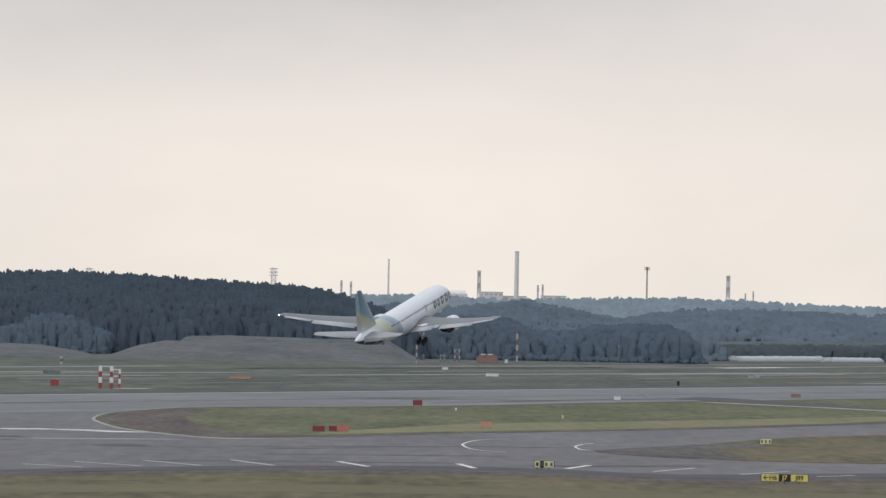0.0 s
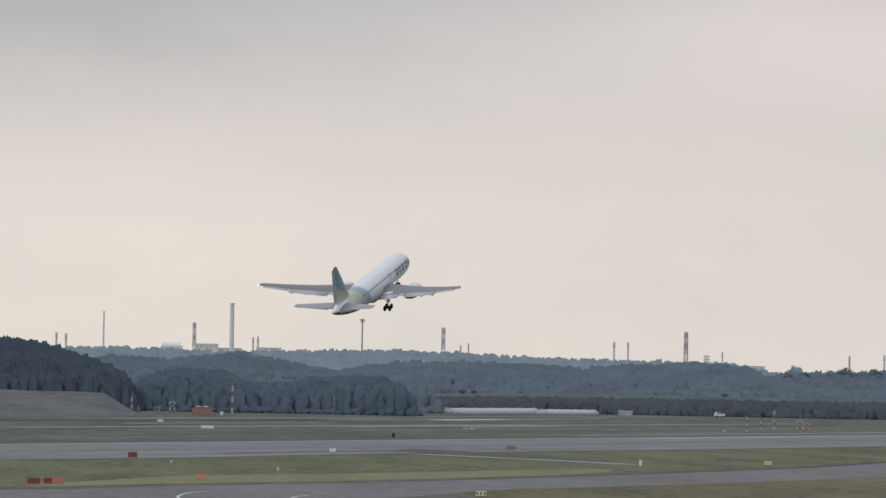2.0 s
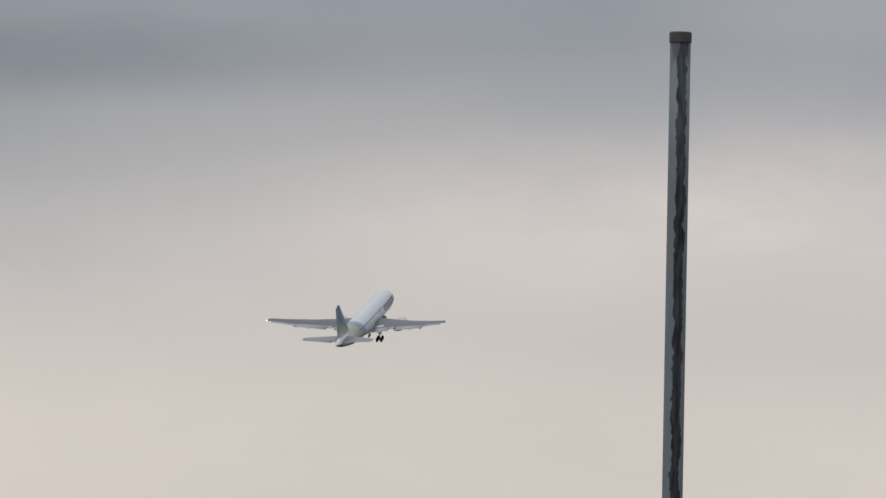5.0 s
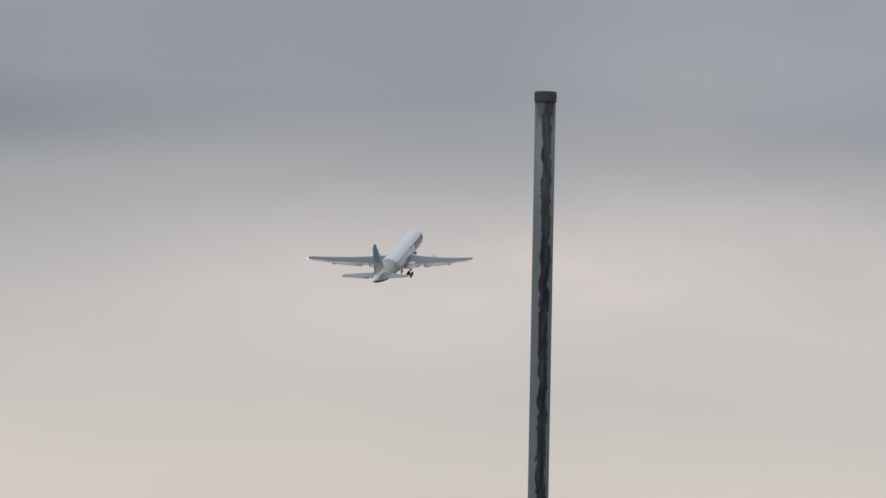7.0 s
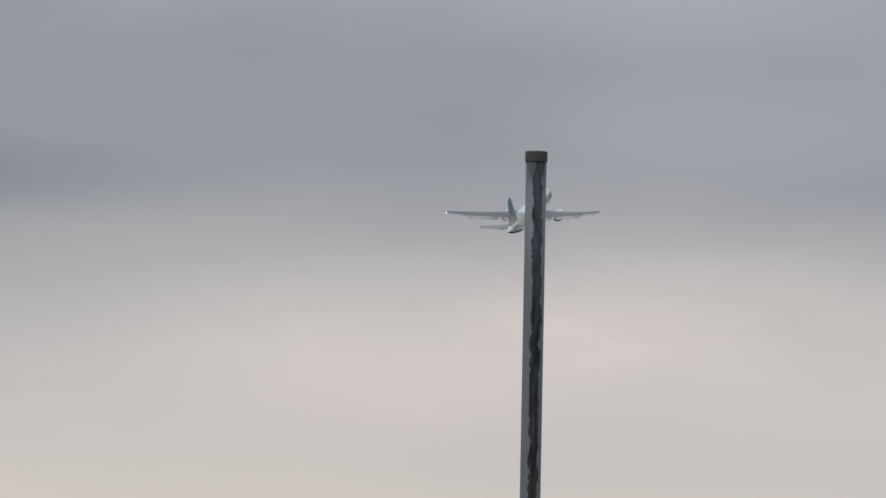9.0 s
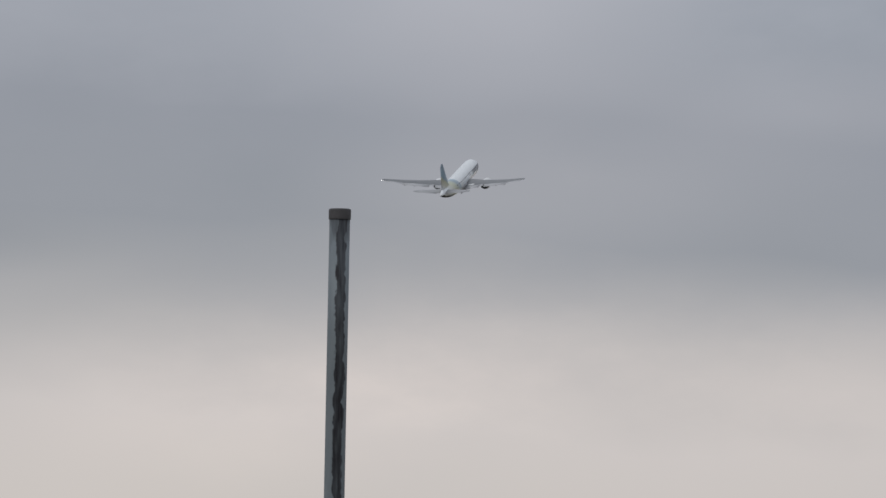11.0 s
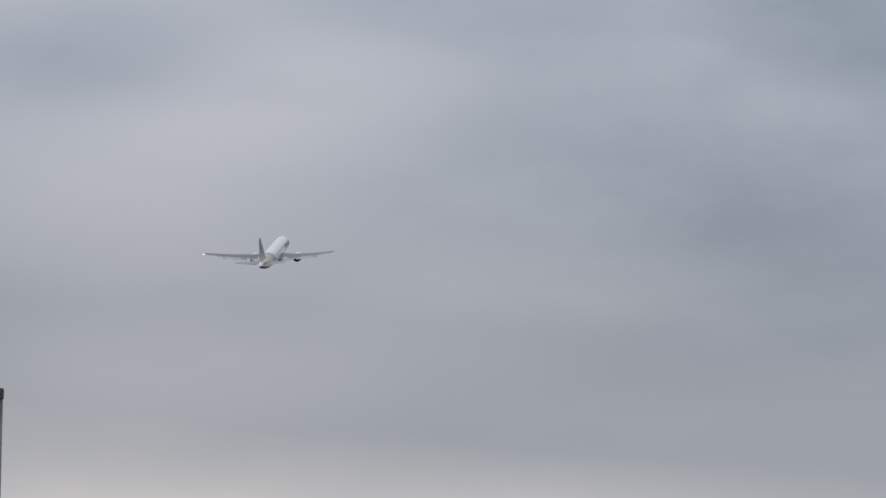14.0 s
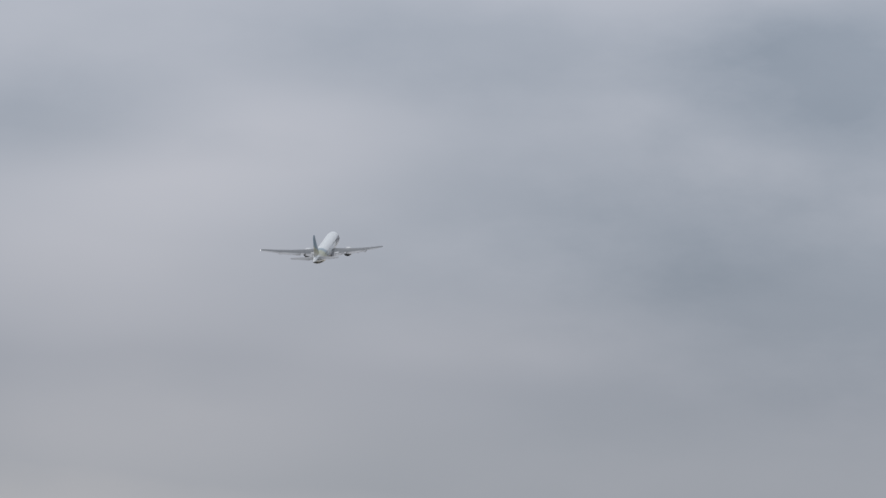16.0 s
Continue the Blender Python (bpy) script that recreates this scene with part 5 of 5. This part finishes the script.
def build_airliner():
    plane = thing("airliner", Matrix(), "white twin-engine airliner with blue and yellow tail bands, climbing", "aircraft")
    ss = sorted(set([b[0] for b in BODY] + list(np.arange(1.0, 54, 1.0))))
    rings = []
    for s in ss:
        r, z = body_at(s)
        rings.append([S(s, r * math.cos(a), z + r * 1.06 * math.sin(a)) for a in np.linspace(0, 2 * math.pi, 40, endpoint=False)])
    v, f = loft(rings)
    fus = part("fuselage", mesh_of("fuselage", v, f, BODY_PAINT, True), BODY_PAINT, plane, "white body with yellow and blue bands at the rear")
    # wing to body fairing
    rings = []
    for k in range(15):
        u = k / 14
        w = math.sin(math.pi * u) ** 0.55 if 0 < u < 1 else 0.02
        rings.append([S(17.5 + 18 * u, 2.75 * w * math.cos(a), -1.55 + 1.62 * w * math.sin(a)) for a in np.linspace(0, 2 * math.pi, 24, endpoint=False)])
    v, f = loft(rings)
    part("belly_fairing", mesh_of("belly_fairing", v, f, FLAP, True), FLAP, plane, "light grey belly fairing")
    # cockpit glazing and cabin windows
    for d0, d1 in ((28, 48), (51, 72), (108, 129), (132, 152)):
        v, f = skin_patch(2.0, 3.0, d0, d1)
        part("cockpit_window", mesh_of("cockpit_window", v, f, GLASS), GLASS, fus)
    for side in (0, 1):
        vs, fs = [], []
        for k in range(62):
            s = 7.2 + k * 0.53
            d = 17
            q, g = skin_patch(s, s + 0.24, (180 - d - 8) if side else d, (180 - d) if side else d + 8, 0.012, 2)
            b = len(vs)
            vs += q
            fs += [tuple(i + b for i in c) for c in g]
        tagged(part("cabin_windows", mesh_of("cabin_windows", vs, fs, GLASS), GLASS, fus), kind="stuff")
        for s in (5.2, 37.0, 19.2):
            v, f = skin_patch(s, s + 1.0, 150 if side else 2, 178 if side else 30, 0.012, 4)
            part("cabin_door", mesh_of("cabin_door", v, f, FLAP), FLAP, fus)
    # name marks near the nose: plain dark rings of the writing's size
    def oval(s, w, d0, d1, m=20):
        vs = []
        for q in (0.34, 1.0):
            for k in range(m):
                c, e = math.cos(2 * math.pi * k / m), math.sin(2 * math.pi * k / m)
                vs.append(on_body(s + w / 2 + q * w / 2 * c, (d0 + d1) / 2 + q * (d1 - d0) / 2 * e, 0.03))
        return vs, [(k, m + k, m + (k + 1) % m, (k + 1) % m) for k in range(m)]
    for side in (0, 1):
        for s, w, h0, h1 in ((13.4, 1.9, -10, 26), (11.3, 1.5, -10, 26), (8.8, 1.9, -10, 28), (6.1, 2.0, -12, 30), (3.4, 2.0, -13, 31)):
            a0, a1 = (180 - h1, 180 - h0) if side else (h0, h1)
            v, f = oval(s, w, a0, a1)
            part("name_mark", mesh_of("name_mark", v, f, LETTER), LETTER, fus)
    # Exhaust outlet, drawn larger to paint in shade on the tail's underside.
    v, f = skin_patch(52.2, 54.8, -170, -10, 0.02, 8)
    part("tail_exhaust_and_shade", mesh_of("tail_exhaust_and_shade", v, f, DARK_METAL), DARK_METAL, fus, "dark exhaust outlet, widened by painted shade at the tail")
    # No real plate: a dark patch painting the shade beneath the rear body.
    v, f = skin_patch(42.5, 52.2, -146, -34, 0.02, 8)
    part("tail_underside_shade", mesh_of("tail_underside_shade", v, f, DARK_METAL), DARK_METAL, fus, "dark patch painted for the shade under the tail")
    # wings
    for sg, nm in ((-1, "left"), (1, "right")):
        st = [(1.2, 17.6, 28.2, -1.75, 0.13), (2.5, 18.5, 28.3, -1.62, 0.13), (5, 20.2, 28.5, -1.35, 0.125), (8, 22.3, 28.9, -0.95, 0.115), (13, 25.7, 30.9, -0.2, 0.105),
              (18, 29.1, 33.0, 0.75, 0.10), (22, 31.8, 34.6, 1.65, 0.10), (23.4, 32.9, 35.1, 2.0, 0.09), (23.75, 33.9, 35.2, 2.1, 0.06)]
        v, f = flying_surface(st, sg)
        wing = part("wing", mesh_of("wing", v, f, WING, True), WING, plane, "grey swept wing")
        for name, st2 in (("flap", [(2.7, 27.6, 30.3, -1.75, 0.10), (7.3, 28.2, 30.6, -1.15, 0.10)]), ("aileron", [(7.6, 28.4, 30.5, -1.02, 0.10), (8.9, 29.0, 31.0, -0.85, 0.10)]),
                          ("flap", [(9.1, 29.0, 31.4, -0.85, 0.09), (17.3, 32.4, 34.1, 0.55, 0.09)]), ("aileron", [(17.5, 32.6, 34.0, 0.66, 0.07), (22.6, 34.5, 35.6, 1.78, 0.07)])):
            v, f = flying_surface(st2, sg, [9, 9] if name == "flap" else [3, 3])
            part(name, mesh_of(name, v, f, FLAP, True), FLAP, wing)
        st3 = [(3.2, 18.65, 20.0, -1.72, 0.12), (7.0, 21.3, 22.4, -1.28, 0.12)]
        for st3 in (st3, [(9.0, 22.6, 23.7, -0.98, 0.12), (22.5, 31.8, 32.5, 1.66, 0.12)]):
            v, f = flying_surface(st3, sg, [14, 14])
            part("slat", mesh_of("slat", v, f, METAL, True), METAL, wing)
        for x, s, z in ((4.9, 29.3, -1.75), (10.5, 31.0, -0.95), (13.6, 32.2, -0.45), (16.6, 33.4, 0.1)):
            rings = []
            for k in range(9):
                u = k / 8
                w = max(math.sin(math.pi * u) ** 0.6, 0.03)
                rings.append([S(s - 2.3 + 2.9 * u, sg * x + 0.2 * w * math.cos(a), z + 0.06 - 0.2 * u + 0.3 * w * math.sin(a)) for a in np.linspace(0, 2 * math.pi, 10, endpoint=False)])
            v, f = loft(rings)
            part("flap_fairing", mesh_of("flap_fairing", v, f, FLAP, True), FLAP, wing)
        # Thin white plate added for the light on the inboard wing panel.
        v, f = flying_surface([(3.1, 25.2, 27.7, -1.28, 0.05), (5.4, 25.8, 27.9, -1.02, 0.05)], sg, [4, 4])
        part("lit_root_panel", mesh_of("lit_root_panel", v, f, WHITE, True), WHITE, wing, "white plate added for the bright patch at the wing root")
        bm = bmesh.new()
        bmesh.ops.create_icosphere(bm, subdivisions=2, radius=0.12, matrix=Matrix.Translation(S(35.25, sg * 23.75, 2.1)))
        part("tip_light", bm, LAMP if sg < 0 else GLASS, wing, "white wing tip light" if sg < 0 else "unlit wing tip light", True)
        # engine
        ex, ez = sg * 7.92, -2.5
        prof = [(18.3, 1.28), (17.95, 1.38), (17.85, 1.45), (18.05, 1.52), (19.2, 1.62), (20.6, 1.6), (22.0, 1.42), (22.7, 1.26), (22.6, 1.16), (21.5, 1.2)]
        ring = lambda s, r: [S(s, ex + r * math.cos(a), ez + 0.02 * (s - 18) + r * math.sin(a)) for a in np.linspace(0, 2 * math.pi, 28, endpoint=False)]
        v, f = loft([ring(s, r) for s, r in prof], False)
        eng = part("engine", mesh_of("engine", v, f, WHITE, True), WHITE, plane, "white engine nacelle")
        v, f = loft([ring(s, r) for s, r in ((21.6, 1.52), (22.2, 1.44), (22.78, 1.30), (22.7, 1.18))], False)
        part("fan_nozzle", mesh_of("fan_nozzle", v, f, DARK_METAL, True), DARK_METAL, eng, "dark fan nozzle ring")
        v, f = loft([ring(s, r) for s, r in ((18.9, 1.28), (21.0, 1.22), (22.6, 1.12), (24.6, 0.86), (24.7, 0.72), (23.8, 0.66))])
        part("core", mesh_of("core", v, f, DARK_METAL, True), DARK_METAL, eng, "dark exhaust nozzle")
        v, f = loft([ring(s, r) for s, r in ((23.4, 0.5), (24.6, 0.34), (25.2, 0.06))])
        part("exhaust_cone", mesh_of("exhaust_cone", v, f, METAL, True), METAL, eng)
        v, f = loft([ring(s, r) for s, r in ((17.9, 0.03), (18.3, 0.3), (18.9, 0.42))])
        part("spinner", mesh_of("spinner", v, f, DARK_METAL, True), DARK_METAL, eng)
        rings = [[S(s, ex + w * c, z + h * d) for c, d in ((-1, -1), (1, -1), (1, 1), (-1, 1))] for s, w, z, h in ((19.4, 0.1, -1.1, 0.12), (21, 0.24, -1.15, 0.4), (23.5, 0.26, -1.35, 0.5), (26.5, 0.1, -1.4, 0.2))]
        v, f = loft(rings)
        part("pylon", mesh_of("pylon", v, f, WHITE), WHITE, eng)
        # tailplane
        st = [(0.6, 46.2, 52.2, 1.25, 0.10), (1.6, 47.0, 52.4, 1.3, 0.10), (9.0, 51.9, 54.1, 2.15, 0.09), (9.3, 52.6, 54.1, 2.2, 0.06)]
        v, f = flying_surface(st, sg)
        tp = part("tailplane", mesh_of("tailplane", v, f, TAIL_GREY, True), TAIL_GREY, plane, "pale grey tailplane")
        v, f = flying_surface([(1.8, 51.4, 53.2, 1.28, 0.08), (8.9, 53.6, 54.6, 2.12, 0.08)], sg)
        part("elevator", mesh_of("elevator", v, f, TAIL_GREY, True), TAIL_GREY, tp)
    # fin and rudder, in their own space so that the bands follow the fin
    def upright(st):
        rings = []
        for z, s0, s1, th in st:
            rings.append([(b, -(s0 - 46) - a, z - 8.0) for a, b in airfoil(s1 - s0, th)])
        return loft(rings)
    v, f = upright([(1.4, 41.5, 51.4, 0.08), (2.6, 43.2, 51.6, 0.09), (10.3, 50.0, 52.6, 0.09), (10.75, 50.9, 52.6, 0.06)])
    fin = part("fin", mesh_of("fin", v, f, FIN_PAINT, True), FIN_PAINT, plane, "tail fin, blue above and yellow below")
    fin.matrix_basis = Matrix.Translation((0, 30 - 46, 8.0))
    v, f = upright([(2.4, 51.0, 53.6, 0.08), (10.4, 52.3, 53.8, 0.08)])
    part("rudder", mesh_of("rudder", v, f, FIN_PAINT, True), FIN_PAINT, fin)
    # landing gear; each leg turns about its upper end
    gears = {}
    wm = wheel_mesh("wheel", 0.60, 0.44)
    for sg in (-1, 1):
        leg = new("main_gear")
        leg.parent = plane
        leg.matrix_basis = Matrix.Translation(S(28.3, sg * 4.4, -1.75))
        leg["label"] = "retractable main landing gear leg"
        bm = bmesh.new()
        tube(bm, (0, 0, 0.1), (0, 0, -1.6), 0.2, 0.17, 12)
        tube(bm, (0, 0, -1.5), (0, 0, -2.6), 0.12, None, 12)
        tube(bm, (-sg * 1.5, 0, 0.0), (0, 0, -1.4), 0.08, None, 8)
        part("strut", bm, METAL, leg)
        bm = bmesh.new()
        tube(bm, (0, -0.85, -2.72), (0, 0.85, -2.48), 0.14, None, 10)
        part("bogie_beam", bm, DARK_METAL, leg)
        for y, z in ((-0.72, -2.70), (0.72, -2.50)):
            for x in (-0.57, 0.57):
                w = part("wheel", wm, TYRE, leg)
                w.matrix_basis = Matrix.Translation((x, y, z))
        bm = bmesh.new()
        box(bm, (0.06, 1.2, 1.4), (sg * 0.42, 0, -0.75), 0.02)
        part("gear_door", bm, WHITE, leg)
        gears[sg] = leg
        door = new("wheel_bay_door")
        door.parent = plane
        door.matrix_basis = Matrix.Translation(S(28.3, sg * 1.7, -2.95))
        bm = bmesh.new()
        box(bm, (0.12, 2.4, 1.0), (0, 0, -0.5), 0.03)
        part("panel", bm, DARK_METAL, door)
        gears[sg * 2] = door
    leg = new("nose_gear")
    leg.parent = plane
    leg.matrix_basis = Matrix.Translation(S(6.4, 0, -2.1))
    leg["label"] = "retractable nose landing gear leg"
    bm = bmesh.new()
    tube(bm, (0, 0, 0.2), (0, 0, -2.3), 0.14, 0.11, 10)
    tube(bm, (0, -1.2, 0.0), (0, 0, -1.4), 0.06, None, 8)
    part("strut", bm, METAL, leg)
    nm = wheel_mesh("wheel", 0.47, 0.32)
    for x in (-0.32, 0.32):
        w = part("wheel", nm, TYRE, leg)
        w.matrix_basis = Matrix.Translation((x, 0, -2.45))
    for x in (-0.5, 0.5):
        bm = bmesh.new()
        box(bm, (0.04, 1.6, 0.8), (x, 0.9, -0.6), 0.01)
        part("gear_door", bm, WHITE, leg)
    gears[0] = leg
    return plane, gears


# ---------------------------------------------------------------- build all
build_ground()
build_lines()
build_banks()
build_woods()
build_skyline_trees()
build_skyline()
build_airfield()
build_far_sheds()
build_pole()
AIRLINER, GEARS = build_airliner()

FLIGHT = [
    # seconds, x, y, z, heading, pitch, bank
    (0, -8.95, 1600.57, 15.78, 19.53, 11.96, -0.28), (0.5, 4.92, 1643.58, 19.66, 19.42, 12.88, -0.21), (1, 18.95, 1686.59, 24.30, 19.31, 13.69, -0.14),
    (1.5, 32.79, 1729.59, 29.41, 19.20, 14.41, -0.09), (2, 46.85, 1772.56, 35.50, 19.09, 15.04, -0.04), (2.5, 60.94, 1815.53, 41.69, 18.98, 15.58, -0.00),
    (3, 75.05, 1858.48, 48.77, 18.86, 16.05, 0.03), (3.5, 89.21, 1901.43, 56.66, 18.75, 16.43, 0.05), (4, 103.56, 1944.36, 64.82, 18.64, 16.74, 0.07),
    (4.5, 117.87, 1987.28, 73.72, 18.53, 16.99, 0.07), (5, 132.26, 2030.21, 82.75, 18.42, 17.17, 0.07), (5.2, 138.28, 2047.36, 86.44, 18.43, 17.22, 0.07),
    (6.2, 167.08, 2133.19, 106.69, 18.49, 17.87, 0.04), (7.3, 198.79, 2227.64, 130.03, 18.54, 18.53, -0.04), (7.5, 204.35, 2244.85, 134.09, 18.56, 18.60, -0.05),
    (8, 218.87, 2287.83, 144.61, 18.59, 18.62, -0.10), (8.2, 224.69, 2305.04, 148.84, 18.60, 18.48, -0.13), (9.2, 253.60, 2391.14, 169.40, 18.66, 17.53, -0.25),
    (10.3, 286.24, 2486.05, 191.97, 18.63, 16.63, -0.43), (10.5, 291.85, 2503.34, 196.37, 18.59, 16.58, -0.47), (11, 306.77, 2546.54, 206.83, 18.48, 16.45, -0.57),
    (11.5, 321.50, 2589.89, 216.50, 18.37, 16.34, -0.67), (12, 336.60, 2633.23, 226.40, 18.25, 16.26, -0.79), (12.5, 350.92, 2676.72, 236.42, 18.14, 16.21, -0.91),
    (13, 365.58, 2720.22, 246.64, 18.03, 16.20, -1.04), (13.5, 381.41, 2763.61, 256.99, 17.92, 16.24, -1.18), (14, 396.22, 2807.27, 266.68, 17.81, 16.34, -1.32),
    (14.5, 411.30, 2850.95, 276.50, 17.70, 16.50, -1.48), (15, 426.52, 2894.63, 286.92, 17.58, 16.74, -1.64), (15.5, 442.38, 2938.33, 296.80, 17.47, 17.06, -1.81),
    (16, 457.85, 2982.15, 306.84, 17.36, 17.47, -1.99)]
RETRACT = [(0, 0), (5.8, 0), (7.3, 16), (7.8, 20), (8.2, 24), (10.3, 58), (11, 70), (12.4, 86), (16, 86)]
NOSE_RETRACT = [(0, 0), (6.4, 0), (7.3, 40), (8.2, 80), (9, 88), (16, 88)]
BAY_DOORS = [(0, 84), (2.4, 84), (3.2, 5), (10.4, 5), (12.4, 84), (16, 84)]


def flying(x, y, z, heading, pitch, bank_deg):
    return (Matrix.Translation((x, y, z)) @ Matrix.Rotation(radians(-heading), 4, "Z") @ Matrix.Rotation(radians(pitch), 4, "X")
            @ Matrix.Rotation(radians(bank_deg), 4, "Y"))


def motions():
    walk(AIRLINER, [(r[0], flying(*r[1:])) for r in FLIGHT])
    for sg in (-1, 1):
        walk(GEARS[sg], [(t, pose(*S(28.3, sg * 4.4, -1.75), 0, sg * a, 0)) for t, a in RETRACT])
        walk(GEARS[sg * 2], [(t, pose(*S(28.3, sg * 1.7, -2.95), 0, sg * a, 0)) for t, a in BAY_DOORS])
    walk(GEARS[0], [(t, pose(*S(6.4, 0, -2.1), a, 0, 0)) for t, a in NOSE_RETRACT])


motions()
